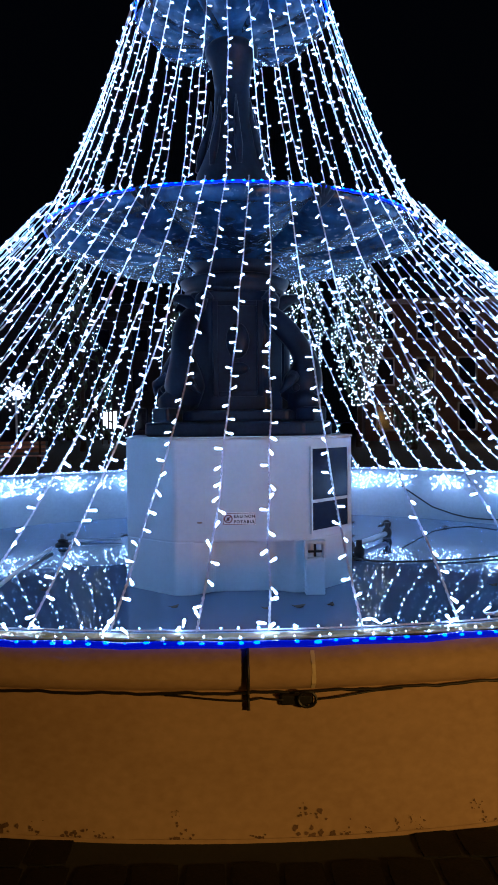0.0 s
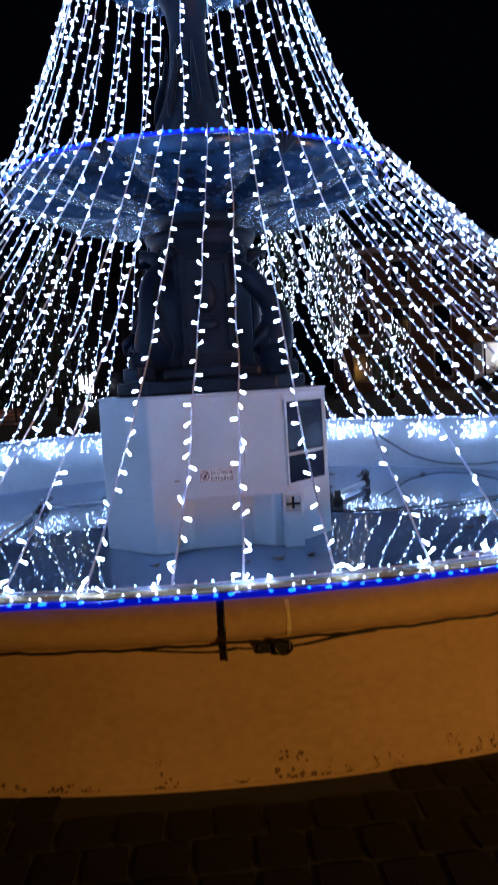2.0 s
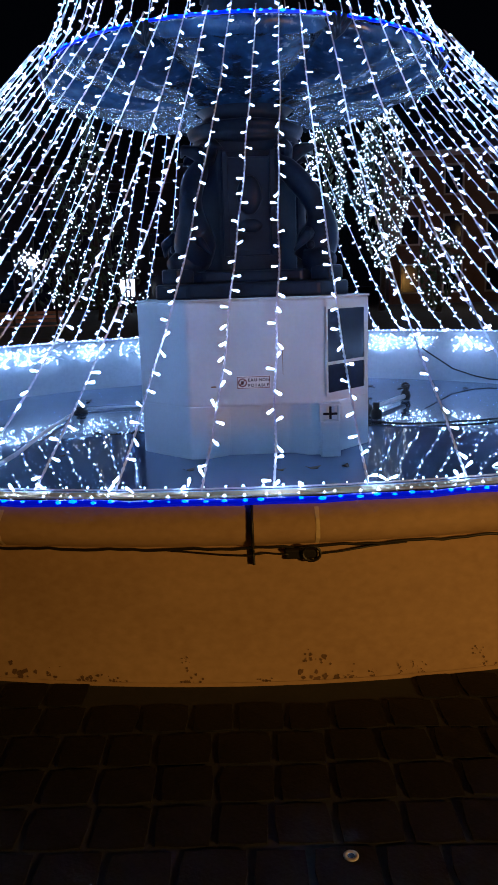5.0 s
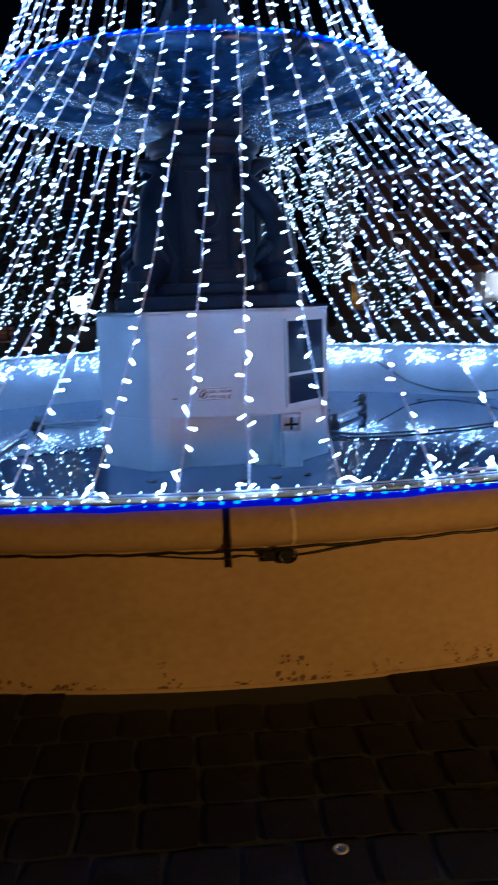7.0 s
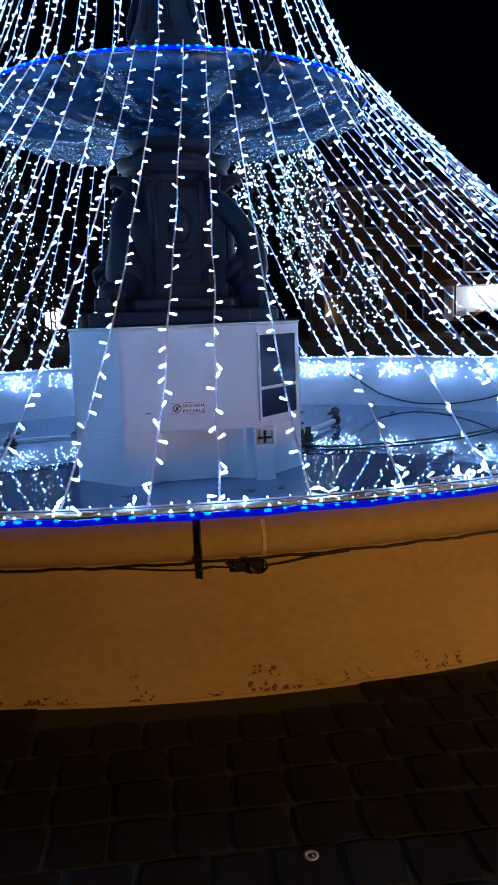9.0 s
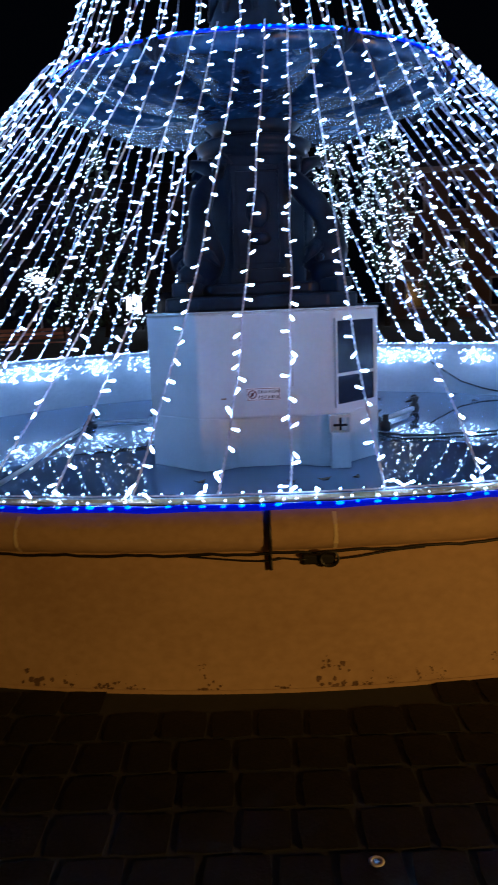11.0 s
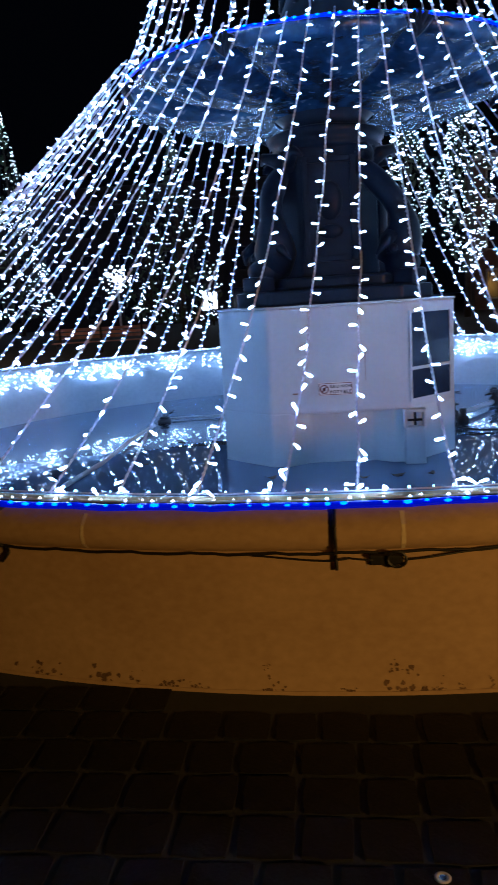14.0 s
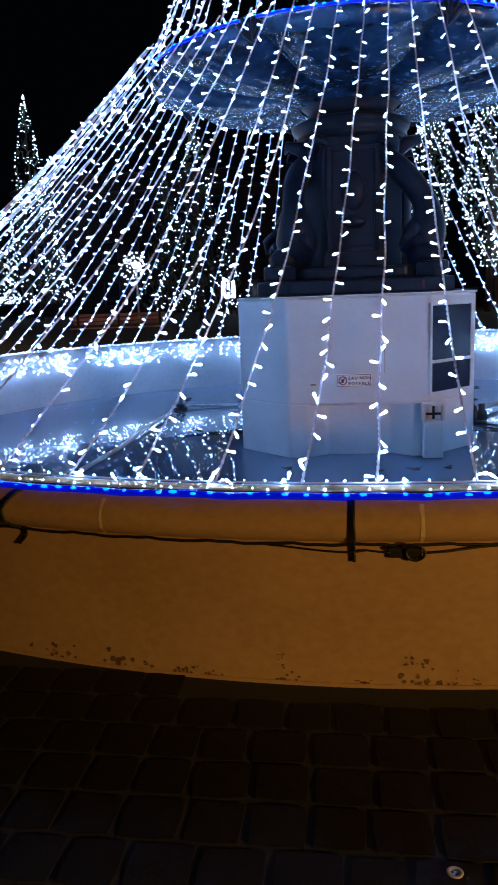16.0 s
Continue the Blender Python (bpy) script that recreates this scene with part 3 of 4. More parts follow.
strap([(0.30, 0.75), (0.31, 0.72), (0.30, 0.68), (0.31, 0.63), (0.31, 0.58), (0.30, 0.54), (0.31, 0.53), (0.32, 0.51), (0.32, 0.49)], 0.0065, "black cable hanging straight over the coping")
strap([(-13.65, 0.75), (-14.2, 0.70), (-14.48, 0.66), (-14.45, 0.60), (-14.2, 0.55), (-13.74, 0.53), (-13.9, 0.51), (-14.1, 0.49)], 0.0065, "black cable looped over the coping")
strap([(14.9, 0.74), (15.3, 0.69), (15.44, 0.65), (15.27, 0.58), (14.9, 0.54), (14.66, 0.535), (14.9, 0.51), (15.08, 0.49)], 0.0065, "black cable looped over the coping")
strap([(a, 0.548 + 0.003 * math.sin(a * 2.1) + 0.002 * math.sin(a * 5.3)) for a in [x * 0.5 - 24 for x in range(97)]], 0.006, "thin dark wire along the groove of the wall")
strap([(-3.0, 0.542), (-1.5, 0.534), (0.0, 0.526), (0.8, 0.533), (1.7, 0.526)], 0.004, "thin dark wire drooping to a connector")
strap([(2.9, 0.524), (3.8, 0.530), (5.0, 0.538), (6.5, 0.544)], 0.004, "thin dark wire drooping from a connector")
plug = thing("cable_connector", pose(*coping(2.3, 0.532)), "black weatherproof cable connector on the wall", "connector")
pb = bmesh.new()
box(pb, -0.075, -0.015, -0.028, 0.055, 0.02, 0.012)
part("housing", bevelled(pb, 0.008), M_CABLE, plug)
part("loop", tube([(0.03 + 0.035 * math.cos(t), -0.02, -0.002 + 0.03 * math.sin(t)) for t in [0.45 * k for k in range(15)]], 0.006, 6), M_CABLE, plug)

# lime streaks at the joints of the coping
for az in (-22.4, -9.8, 2.83, 15.6):
    bm = bmesh.new()
    rows = []
    for z in (0.570, 0.585, 0.60, 0.618, 0.635, 0.655, 0.675, 0.695, 0.715):
        w = 0.075 + 0.012 * math.sin(z * 60 + az)
        rows.append([bm.verts.new(coping(az + d, z) - 0.0064 * coping(az, 0).normalized()) for d in (-w, w)])
    for p, q in zip(rows, rows[1:]):
        bm.faces.new((p[0], p[1], q[1], q[0]))
    part("lime_streak", bm, M_PALE, wall, "pale lime streak over the coping joint")

# pale lip where wall meets paving
part("foot_lip", revolve([(BASE_R, -0.04), (BASE_R + 0.010, -0.02), (BASE_R + 0.008, 0.002), (BASE_R + 0.003, 0.008)], 256), M_PLASTER, wall, "pale mortar lip at the foot of the wall", smooth=True)

# moss and damp marks along the foot of the wall
marks = [(-2.27, 0.035, 0.035, 0.04), (-2.54, 0.105, 0.012, 0.012), (2.75, 0.05, 0.06, 0.045), (2.5, 0.10, 0.03, 0.02), (3.9, 0.02, 0.03, 0.02), (-9.4, 0.03, 0.07, 0.03), (-8.1, 0.03, 0.03, 0.02),
         (-6.4, 0.01, 0.05, 0.02), (-5.4, 0.015, 0.04, 0.02), (6.1, 0.03, 0.016, 0.016), (7.0, 0.02, 0.016, 0.018), (6.6, 0.05, 0.01, 0.012), (9.4, 0.06, 0.02, 0.02), (9.7, 0.03, 0.014, 0.02),
         (10.4, 0.02, 0.03, 0.02), (11.1, 0.04, 0.04, 0.02), (16.5, 0.05, 0.08, 0.05), (-12.5, 0.03, 0.07, 0.02), (-16.5, 0.03, 0.06, 0.02), (4.9, 0.02, 0.02, 0.012), (0.6, 0.01, 0.03, 0.012)]
for az, z, w, h in marks:
    for j in range(12):
        bm = bmesh.new()
        ca, cz = az + rnd.gauss(0, w * 6.5), max(0.012, z + rnd.gauss(0, h * 0.8))
        rr = rnd.uniform(0.06, 0.27)
        vs = []
        for k in range(11):
            t = 2 * math.pi * k / 11
            q = rr * rnd.uniform(0.55, 1.15)
            vs.append(bm.verts.new(coping(ca + math.degrees(q * (w + h) * 0.5 * math.cos(t) / 5.74), max(-0.01, cz + q * (w + h) * 0.5 * math.sin(t))) - 0.0064 * coping(ca, 0).normalized()))
        bm.faces.new(vs)
        part("moss_mark", bm, M_STAIN, wall)

# ---- fittings in the basin ----
WZ = WATER_Z + 0.012
pipe = thing("water_pipe", pose(-2.5, 1.5, WZ), "white plastic pipe lying in the shallow basin", "pipe")
part("tube", tube([(0.0, 0.0, 0.03), (-0.02, -1.2, 0.03), (0.03, -2.4, 0.03), (-0.02, -3.4, 0.03)], 0.024, 10), M_PIPE, pipe, smooth=True)
part("branch", tube([(0.08, 0.65, 0.02), (0.4, 0.74, 0.02), (0.82, 0.76, 0.02)], 0.016, 8), M_PIPE, pipe, smooth=True)


def nozzle(x, y, label):
    ob = thing("jet_nozzle", pose(x, y, WZ - 0.012), label, "water jet")
    part("foot", revolve([(0.0, 0.0), (0.10, 0.0), (0.10, 0.03), (0.05, 0.05), (0.05, 0.09), (0.0, 0.09)], 14), M_CABLE, ob, smooth=True)
    part("spout", revolve([(0.0, 0.09), (0.035, 0.09), (0.03, 0.15), (0.022, 0.17), (0.0, 0.17)], 12), M_METAL, ob, smooth=True)
    part("collar", revolve([(0.05, 0.06), (0.07, 0.06), (0.07, 0.08), (0.05, 0.08)], 12, closed=True), M_CABLE, ob)
    return ob


nozzle(-2.47, 2.0, "black jet nozzle standing in the shallow water")
valve = thing("valve_pipe", pose(1.47, 1.1, WZ), "white pipe with black valves on the basin floor", "pipe")
part("tube", tube([(0.0, 0.0, 0.06), (0.32, 0.5, 0.06), (0.66, 1.05, 0.06)], 0.034, 10), M_PIPE, valve, smooth=True)
for q in ((-0.02, -0.04, 0.06), (0.70, 1.12, 0.06)):
    part("valve_body", revolve([(0.0, -0.06), (0.06, -0.06), (0.075, 0.0), (0.06, 0.06), (0.03, 0.08), (0.03, 0.13), (0.0, 0.13)], 12), M_CABLE, valve, smooth=True).matrix_basis = pose(*q)
    hb = bmesh.new()
    box(hb, -0.08, -0.015, 0.13, 0.08, 0.015, 0.155)
    part("handle", bevelled(hb, 0.006), M_CABLE, valve).matrix_basis = pose(*q, 0, 0, 35)
part("hose", tube([(0.72 + 0.05 * math.cos(t), 1.25, 0.17 + 0.055 * math.sin(t)) for t in [0.5 * k - 1.5 for k in range(10)]], 0.016, 8), M_CABLE, valve, smooth=True)
part("coupling", revolve([(0.0, 0.0), (0.07, 0.0), (0.07, 0.10), (0.04, 0.12), (0.04, 0.2), (0.0, 0.2)], 12), M_CABLE, valve, smooth=True).matrix_basis = pose(0.05, -0.35, 0.0)


def hung(name, pts, radius, label):
    return tagged(mesh_object(name, tube(pts, radius, 6), M_CABLE, True), label, "cable")


IN_R = RIM_R - 0.195
sway = [(147.5, 0.46), (146.2, 0.38), (141.5, 0.12), (137.5, 0.02), (134.5, -0.02), (131, -0.02), (127.4, 0.0), (124, 0.05), (120.4, 0.12), (116.5, 0.24), (113.4, 0.35), (111.5, 0.44), (109.9, 0.52), (108.5, 0.58)]
hung("cable", [polar(IN_R - 0.02, a, z) for a, z in sway], 0.013, "black cable sagging along the inner wall")
run = [(1.30, 0.75), (1.44, 0.5), (1.68, 0.30), (2.0, 0.27), (2.33, 0.31), (2.7, 0.36), (3.12, 0.50), (3.5, 0.66), (3.89, 0.89), (4.15, 1.10), (4.33, 1.35)]
pts = [Vector((x, y, WZ + 0.01)) for x, y in run] + [Vector((4.52, 1.62, 0.02)), Vector((4.72, 1.85, 0.2)), polar(IN_R - 0.03, 112.5, 0.40), polar(IN_R - 0.02, 110.5, 0.52)]
hung("cable", pts, 0.013, "black cable lying in the water and rising up the wall")
box_bm = bmesh.new()
box(box_bm, -0.07, -0.05, -0.05, 0.07, 0.03, 0.05)
jb = tagged(mesh_object("junction_box", bevelled(box_bm, 0.01), M_CABLE), "black junction box hanging under the rim", "junction box")
jb.matrix_world = Matrix.Translation(polar(IN_R - 0.05, 110.8, 0.47)) @ pose(0, 0, 0, 0, 20, 110)

# debris on the basin floor
for x, y, w, a in ((-1.7, 2.9, 0.16, 10), (-2.6, 3.1, 0.12, 60), (-2.0, -0.9, 0.10, 30), (-1.9, 0.4, 0.12, 0), (2.4, 3.6, 0.2, 20), (3.3, 3.2, 0.14, 80), (1.9, 3.9, 0.18, 5), (0.55, -1.75, 0.15, 10), (0.85, -1.72, 0.09, 60),
                   (0.25, -1.8, 0.1, 0), (2.9, -0.5, 0.2, 40), (3.4, -0.2, 0.15, 70), (2.6, -1.0, 0.12, 15), (-0.6, -1.7, 0.12, 30)):
    lb = bmesh.new()
    vs = [lb.verts.new((w * math.cos(t) * (0.5 + 0.12 * math.sin(3 * t)), 0.35 * w * math.sin(t), 0.012 * math.cos(2 * t))) for t in [0.628 * k for k in range(10)]]
    lb.faces.new(vs)
    leaf = tagged(mesh_object("fallen_leaf", lb, M_BARK), "dark fallen leaf floating on the water", "leaf", "fallen leaves")
    leaf.matrix_world = pose(x, y, WATER_Z + 0.016, 0, 0, a)

# ---- ground fitting ----
stud = thing("ground_spotlight", pose(0.29, -6.68, 0.001), "small round steel ground light in the paving, reflections painted as a white ring", "ground light")
# white colour stands in for the lights reflected by the steel ring
part("ring", revolve([(0.010, 0.0), (0.021, 0.0), (0.022, 0.003), (0.019, 0.005), (0.011, 0.004)], 24, closed=True), M_SIGN, stud, smooth=True)
part("glass", revolve([(0.001, 0.003), (0.0105, 0.003)], 20), M_PANE, stud)

# ---- far surroundings ----


def lit_tree(x, y, height, low, radius, count, label, cone=True, seed=1, leafy=True):
    r = random.Random(seed)
    tree = thing("lit_tree", pose(x, y, 0), label, "tree", "lit trees")
    part("trunk", tube([(0, 0, 0), (0.05, 0, low * 0.6), (0, 0.05, height * 0.6), (0, 0, height * 0.95)], [0.22, 0.18, 0.09, 0.02], 8), M_BARK, tree, smooth=True)

    def girth(t):
        return radius * ((1 - t) ** 0.9 if cone else math.sin(math.pi * min(max(t, 0.03), 0.98)) ** 0.6)
    cb = bmesh.new()
    for k in range(260):
        t = r.random() ** (1.5 if cone else 1.0)
        a = r.uniform(0, 6.283)
        d = girth(t) * math.sqrt(r.random()) * 0.9
        p = Vector((d * math.cos(a), d * math.sin(a), low + (height - low) * t * 0.97))
        q = Euler((r.uniform(0, 6), r.uniform(0, 6), r.uniform(0, 6))).to_matrix().to_4x4()
        s = r.uniform(0.15, 0.4) * (radius / 2.2) ** 0.5
        vs = [cb.verts.new(Matrix.Translation(p) @ q @ Vector(v)) for v in ((-s, 0, 0), (0, -s * 0.3, 0.05), (s, 0, 0), (0, s * 0.3, -0.05))]
        cb.faces.new(vs)
    tagged(part("crown", cb, M_LEAF, tree), kind="stuff")
    lb = bmesh.new()
    for k in range(count):
        t = r.random() ** (1.6 if cone else 1.0)
        a = r.uniform(0, 6.283)
        d = girth(t) * r.uniform(0.75, 1.05)
        p = Vector((d * math.cos(a), d * math.sin(a), low + (height - low) * t))
        s = r.uniform(0.028, 0.05) * (y + 8.5) / 50
        vs = [lb.verts.new(p + Vector(v) * s) for v in ((1, 0, 0), (-1, 0, 0), (0, 1, 0), (0, -1, 0), (0, 0, 1), (0, 0, -1))]
        for f in ((0, 2, 4), (2, 1, 4), (1, 3, 4), (3, 0, 4), (2, 0, 5), (1, 2, 5), (3, 1, 5), (0, 3, 5)):
            lb.faces.new([vs[i] for i in f])
    tagged(part("fairy_light", lb, M_FAR_LED, tree), kind="stuff")
    return tree


FIR, ROUND = "conical fir covered in small white lights", "bare tree wrapped in small white lights"
lit_tree(-25.8, 51.5, 17.6, 1.5, 3.0, 480, FIR, True, 1)
lit_tree(-31.3, 52.5, 16.0, 1.5, 3.0, 420, FIR, True, 2)
lit_tree(-9.2, 36.5, 11.6, 0.8, 3.0, 260, FIR, True, 3)
lit_tree(4.2, 36.5, 11.2, 3.4, 1.25, 420, ROUND, False, 4)
lit_tree(7.6, 37.5, 11.8, 2.6, 1.7, 560, ROUND, False, 5)
lit_tree(-3.3, 38.0, 9.2, 4.5, 0.9, 90, ROUND, False, 6)
lit_tree(-13.5, 46.0, 10.5, 1.0, 2.4, 70, FIR, True, 8)
lit_tree(9.9, 33.0, 4.3, 0.3, 1.4, 120, "low bush sprinkled with small lights", False, 9)

# glowing star-burst decoration on a pole
burst = thing("light_burst", pose(-17.5, 51.5, 0), "bright bursting light ornament on a dark pole", "light ornament")
part("pole", tube([(0, 0, 0), (0, 0, 4.0)], 0.08, 8), M_METAL, burst)
bb = bmesh.new()
rb_ = random.Random(11)
for k in range(90):
    d = Vector((rb_.gauss(0, 1), rb_.gauss(0, 1), rb_.gauss(0, 1))).normalized() * (1.4 * rb_.random() ** 0.8)
    bmesh.ops.create_icosphere(bb, subdivisions=1, radius=0.065, matrix=Matrix.Translation(Vector((0, 0, 4.1)) + d))
tagged(part("bulb_cloud", bb, M_FAR_LED, burst), kind="stuff")

# lantern kiosk glowing between dark posts
kiosk = thing("lantern", pose(-10.0, 51.5, 0), "lit glass lantern with dark posts", "lantern")
lb = bmesh.new()
box(lb, -0.55, -0.3, 1.3, 0.55, 0.3, 2.6)
part("glass", lb, M_FAR_LED, kiosk)
for x in (-0.62, -0.12, 0.2, 0.62):
    pb = bmesh.new()
    box(pb, x - 0.07, -0.4, 0, x + 0.07, -0.31, 2.7)
    part("post", pb, M_BARK, kiosk)
lb = bmesh.new()
box(lb, -0.8, -0.5, 2.65, 0.8, 0.5, 2.8)
part("roof", bevelled(lb, 0.03), M_BARK, kiosk)


def bench(m):
    ob = thing("park_bench", m, "long slatted brown wooden bench", "bench")
    for k in range(3):
        b_ = bmesh.new()
        box(b_, -1.8, -0.22 + 0.16 * k, 0.44, 1.8, -0.09 + 0.16 * k, 0.48)
        part("seat_slat", bevelled(b_, 0.008, 1), M_WOOD, ob)
    for k in range(3):
        b_ = bmesh.new()
        box(b_, -1.8, 0.26, 0.58 + 0.15 * k, 1.8, 0.30, 0.69 + 0.15 * k)
        part("back_slat", bevelled(b_, 0.008, 1), M_WOOD, ob)
    for x in (-1.6, 0.0, 1.6):
        b_ = bmesh.new()
        box(b_, x - 0.04, -0.22, 0, x + 0.04, -0.14, 0.44)
        box(b_, x - 0.04, 0.22, 0, x + 0.04, 0.26, 1.0)
        box(b_, x - 0.04, -0.22, 0.38, x + 0.04, 0.26, 0.44)
        part("leg", b_, M_BARK, ob)
    return ob


bench(pose(-9.0, 19.5, 0.0, 0, 0, 4))

# market stall lit from inside
stall = thing("market_stall", pose(22.8, 41.5, 0), "white market stall lit from inside, grey roof", "stall")
for nm, dims, mt in (("back_wall", (-4.6, 1.5, 0.6, 5.2, 1.6, 3.1), M_TENT), ("counter", (-4.6, -0.4, 0.0, 5.2, 0.0, 1.05), M_TRIM), ("roof", (-4.9, -0.9, 3.12, 5.5, 1.8, 3.55), M_FACADE),
                     ("side_wall", (-4.6, 0.0, 0.0, -4.5, 1.5, 3.1), M_TENT), ("side_wall", (5.1, 0.0, 0.0, 5.2, 1.5, 3.1), M_TENT)):
    b_ = bmesh.new()
    box(b_, *dims)
    part(nm, bevelled(b_, 0.02, 1), mt, stall)
for x in (-4.55, 0.55, 2.6, 5.1):
    b_ = bmesh.new()
    box(b_, x - 0.05, -0.45, 0, x + 0.05, -0.35, 3.12)
    part("post", b_, M_BARK, stall)
for k in range(14):
    b_ = bmesh.new()
    w = rnd.uniform(0.2, 0.5)
    box(b_, -w, 1.2, 1.05, w, 1.45, 1.05 + rnd.uniform(0.3, 1.3), Matrix.Translation((-4.1 + 0.66 * k, 0, 0)))
    part("crate", bevelled(b_, 0.03, 1), (M_TENT, M_TRIM, M_TENT, M_WOOD)[k % 4], stall)
part("sign_rail", tube([(-4.2, -0.9, 3.95), (1.0, -0.9, 3.95)], 0.06, 6), M_TENT, stall)
lamp("stall_light", "POINT", pose(21.0, 41.9, 2.7), 190, (1.0, 0.95, 0.9), 0.3)
lamp("stall_light", "POINT", pose(25.6, 41.9, 2.7), 190, (1.0, 0.95, 0.9), 0.3)


def parked_car(m, label):
    car = thing("parked_car", m, label, "car", "parked cars")
    prof = [(-2.1, 0.35), (-2.15, 0.7), (-1.9, 0.9), (-1.2, 0.97), (-0.6, 1.38), (0.9, 1.42), (1.6, 1.0), (2.1, 0.92), (2.2, 0.6), (2.15, 0.35)]
    b_ = bmesh.new()
    lo = [b_.verts.new((x, -0.85 if z < 1 else -0.68, z)) for x, z in prof]
    hi = [b_.verts.new((x, 0.85 if z < 1 else 0.68, z)) for x, z in prof]
    b_.faces.new(lo)
    b_.faces.new(hi[::-1])
    for i in range(len(prof)):
        k = (i + 1) % len(prof)
        b_.faces.new((lo[i], hi[i], hi[k], lo[k]))
    part("body", bevelled(b_, 0.05), M_CAR, car, smooth=False)
    for x in (-1.35, 1.35):
        for y in (-0.78, 0.78):
            wheel = part("wheel", revolve([(0.0, -0.1), (0.2, -0.1), (0.31, -0.1), (0.33, -0.06), (0.33, 0.06), (0.31, 0.1), (0.2, 0.1), (0.0, 0.1)], 18), M_CABLE, car, smooth=True)
            wheel.matrix_basis = pose(x, y, 0.33, 90)
    for y0, y1 in ((-0.70, -0.69), (0.69, 0.70)):
        b_ = bmesh.new()
        v = [b_.verts.new((x, (y0 + y1) / 2 * (1.04 if z > 1.2 else 1.18), z)) for x, z in ((-1.0, 1.02), (-0.55, 1.32), (0.85, 1.36), (1.3, 1.04))]
        b_.faces.new(v)
        part("side_window", b_, M_PANE, car)
    return car


parked_car(pose(17.2, 33.5, 0, 0, 0, 8), "dark parked car in front of a lit stall")
parked_car(pose(21.9, 34.5, 0, 0, 0, 5), "dark parked car in front of a lit stall")


def building(m, width, height, bays, storeys, label, face, trim):
    ob = thing("building", m, label, "building")
    sx, sz = width / bays, height / storeys
    b_ = bmesh.new()
    # front with real openings
    for i in range(bays):
        for j in range(storeys):
            x0, z0 = i * sx, j * sz
            a0, a1, c0, c1 = x0 + sx * 0.3, x0 + sx * 0.7, z0 + sz * 0.25, z0 + sz * 0.8
            for q in ((x0, z0, a0, z0 + sz), (a1, z0, x0 + sx, z0 + sz), (a0, z0, a1, c0), (a0, c1, a1, z0 + sz)):
                box(b_, q[0], 0, q[1], q[2], 0.4, q[3])
    box(b_, 0, 0.4, 0, width, 8, height)
    part("wall", b_, face, ob)
    for i in range(bays):
        for j in range(storeys):
            x0, z0 = i * sx, j * sz
            a0, a1, c0, c1 = x0 + sx * 0.3, x0 + sx * 0.7, z0 + sz * 0.25, z0 + sz * 0.8
            w_ = bmesh.new()
            for q in ((a0 - 0.12, c0 - 0.15, a1 + 0.12, c0), (a0 - 0.12, c1, a1 + 0.12, c1 + 0.15), (a0 - 0.12, c0, a0, c1), (a1, c0, a1 + 0.12, c1)):
                box(w_, q[0], -0.06, q[1], q[2], 0.1, q[3])
            win = part("window", w_, trim, ob)
            w_ = bmesh.new()
            box(w_, a0, 0.25, c0, a1, 0.28, c1)
            part("pane", w_, M_PANE, win)
    c_ = bmesh.new()
    box(c_, -0.2, -0.3, height, width + 0.2, 8, height + 0.4)
    part("cornice", bevelled(c_, 0.08), trim, ob)
    r_ = bmesh.new()
    v = [r_.verts.new(p) for p in ((-0.2, -0.3, height + 0.4), (width + 0.2, -0.3, height + 0.4), (width + 0.2, 8, height + 0.4), (-0.2, 8, height + 0.4), (1.5, 3.8, height + 2.4), (width - 1.5, 3.8, height + 2.4))]
    for f in ((0, 1, 5, 4), (1, 2, 5), (2, 3, 4, 5), (3, 0, 4)):
        r_.faces.new([v[i] for i in f])
    part("roof", r_, M_BARK, ob)
    return ob


building(pose(10.5, 52, 0, 0, 0, -6), 13.0, 11.0, 4, 3, "brown rendered three-storey building under orange light", M_FACADE, M_TRIM)
building(pose(-34, 66, 0, 0, 0, 5), 30.0, 12.0, 8, 3, "dark distant building row at night", M_SLATE, M_SLATE)

# ---- paving ----
stone_rnd = random.Random(5)


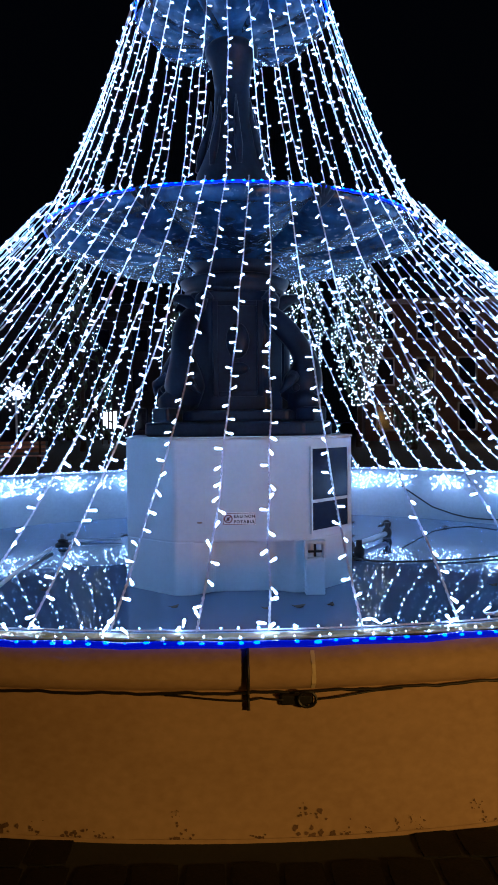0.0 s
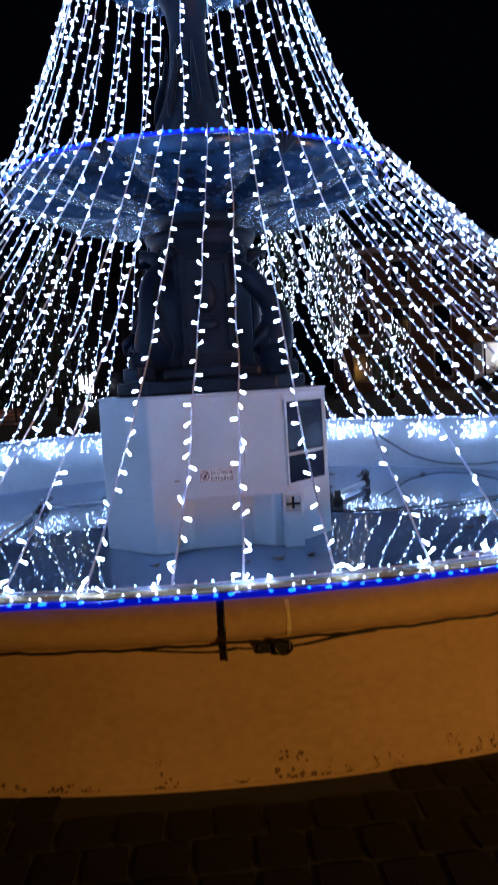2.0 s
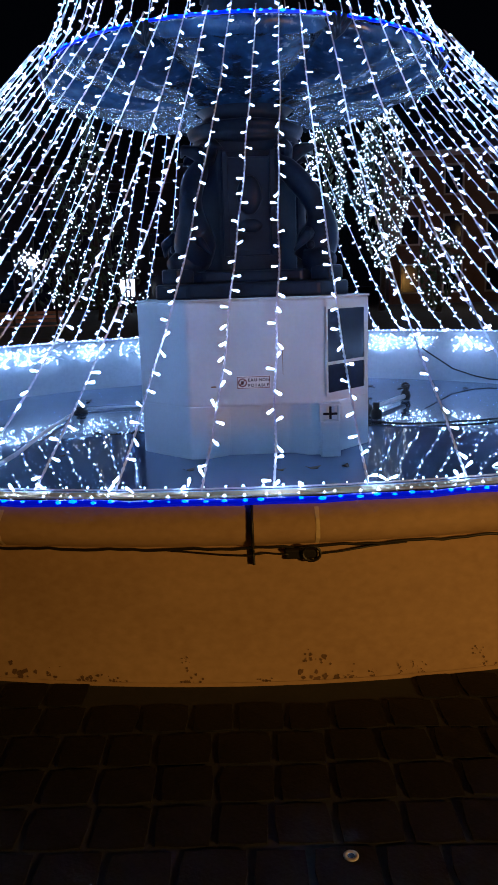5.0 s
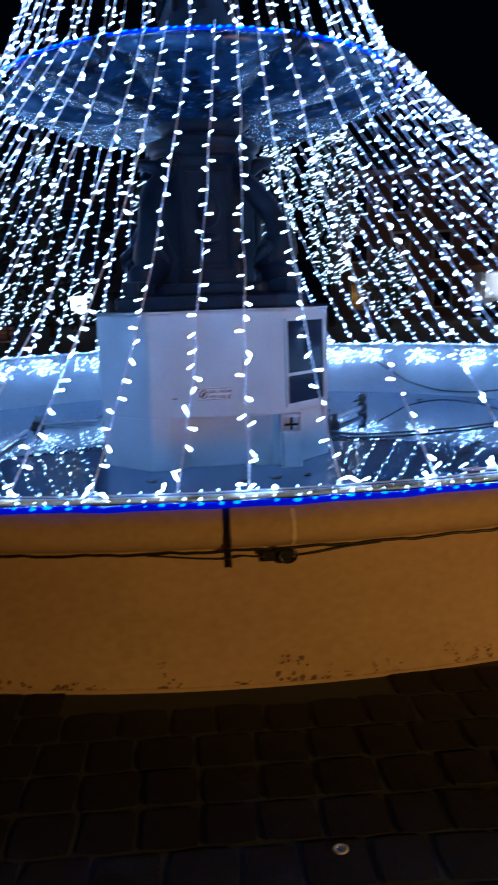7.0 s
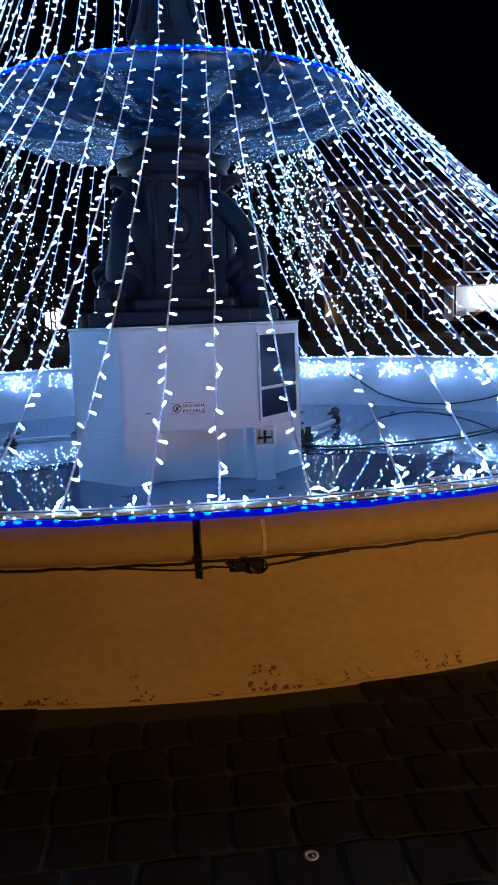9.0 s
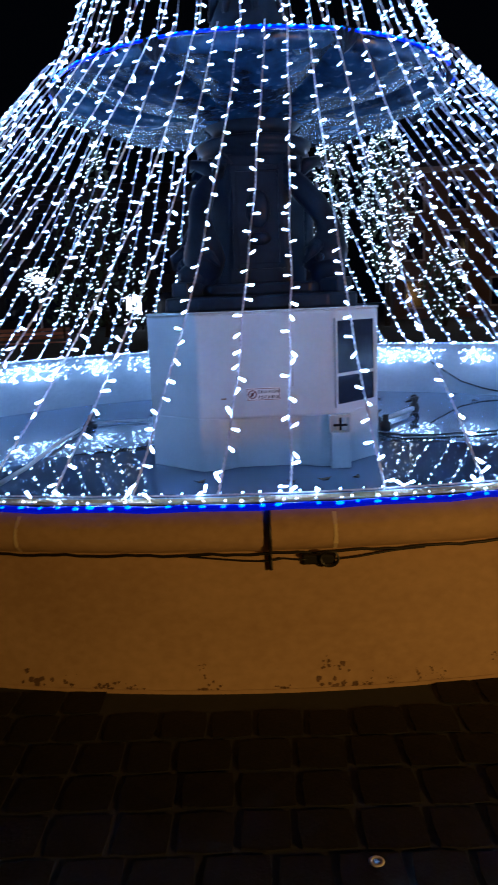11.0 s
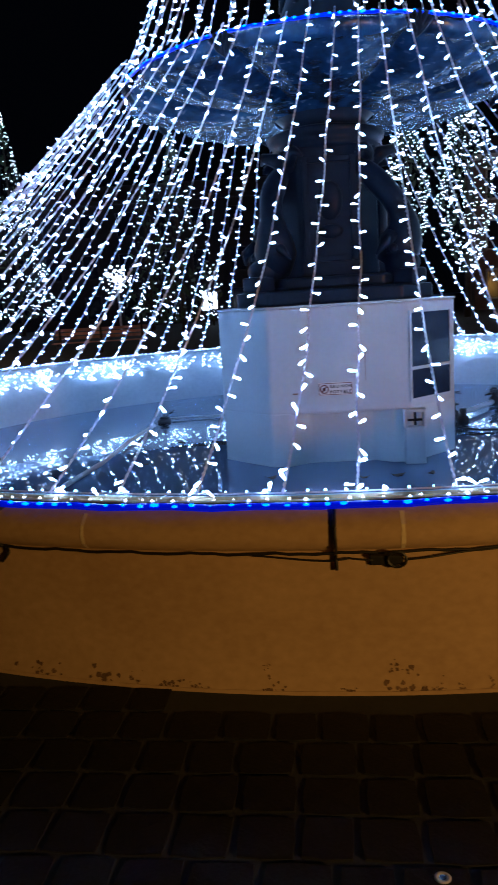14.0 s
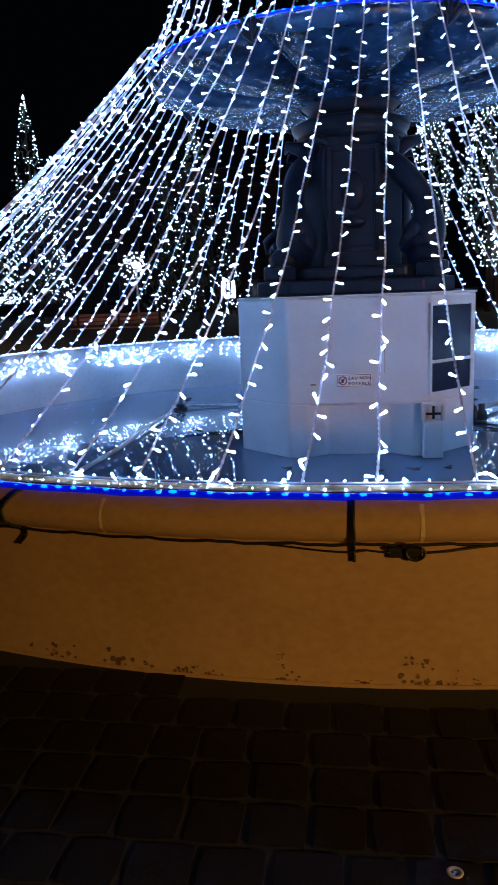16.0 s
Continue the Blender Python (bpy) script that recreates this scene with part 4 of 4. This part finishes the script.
def stone_mesh(w, d, seed):
    r = random.Random(seed)
    b_ = bmesh.new()
    lo, hi = [], []
    for x, y in ((-1, -1), (0, -1.04), (1, -1), (1.03, 0), (1, 1), (0, 1.03), (-1, 1), (-1.03, 0)):
        jx, jy = r.uniform(-0.035, 0.035), r.uniform(-0.035, 0.035)
        k = 0.97 if x and y else 1.0
        lo.append(b_.verts.new(((x * k + jx) * w / 2, (y * k + jy) * d / 2, -0.05)))
        hi.append(b_.verts.new(((x * k + jx) * w / 2 * 0.955, (y * k + jy) * d / 2 * 0.955, r.uniform(-0.003, 0.0))))
    c = b_.verts.new((0, 0, r.uniform(0.001, 0.003)))
    for i in range(8):
        b_.faces.new((lo[i], lo[(i + 1) % 8], hi[(i + 1) % 8], hi[i]))
        b_.faces.new((hi[i], hi[(i + 1) % 8], c))
    me = bpy.data.meshes.new("cobble")
    b_.normal_update()
    b_.to_mesh(me)
    b_.free()
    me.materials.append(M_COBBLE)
    return me


paving = thing("paving", pose(0, 0, 0), "dark worn cobbles in straight courses, pale joints", "paving", kind="structure")
STONES = [stone_mesh(w, 0.176, 20 + i) for i, w in enumerate((0.15, 0.165, 0.18, 0.17, 0.19, 0.16))]
WIDTHS = (0.15, 0.165, 0.18, 0.17, 0.19, 0.16)
near_count = 0
rest_v, rest_f = [], []
y = -9.2
while y < -4.2:
    x = -4.6 + stone_rnd.uniform(0, 0.15)
    while x < 4.6:
        i = stone_rnd.randrange(6)
        cx = x + WIDTHS[i] / 2
        if math.hypot(cx, y) > BASE_R + 0.07:
            if -0.5 < cx < 2.3 and -7.6 < y and near_count < 300:
                st = new("cobble", STONES[i])
                st.matrix_world = pose(cx, y + stone_rnd.uniform(-0.005, 0.005), stone_rnd.uniform(-0.001, 0.002), stone_rnd.uniform(-0.7, 0.7), stone_rnd.uniform(-0.7, 0.7), stone_rnd.uniform(-2, 2))
                st.parent = paving
                near_count += 1
            else:
                o = len(rest_v)
                rest_v += [(v.co.x + cx, v.co.y + y, v.co.z) for v in STONES[i].vertices]
                rest_f += [[k + o for k in p.vertices] for p in STONES[i].polygons]
        x += WIDTHS[i] + 0.017
    y += 0.190
me = bpy.data.meshes.new("cobble_field")
me.from_pydata(rest_v, [], rest_f)
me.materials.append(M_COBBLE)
field = new("cobble_field", me)
field.parent = paving
tagged(field, kind="stuff")
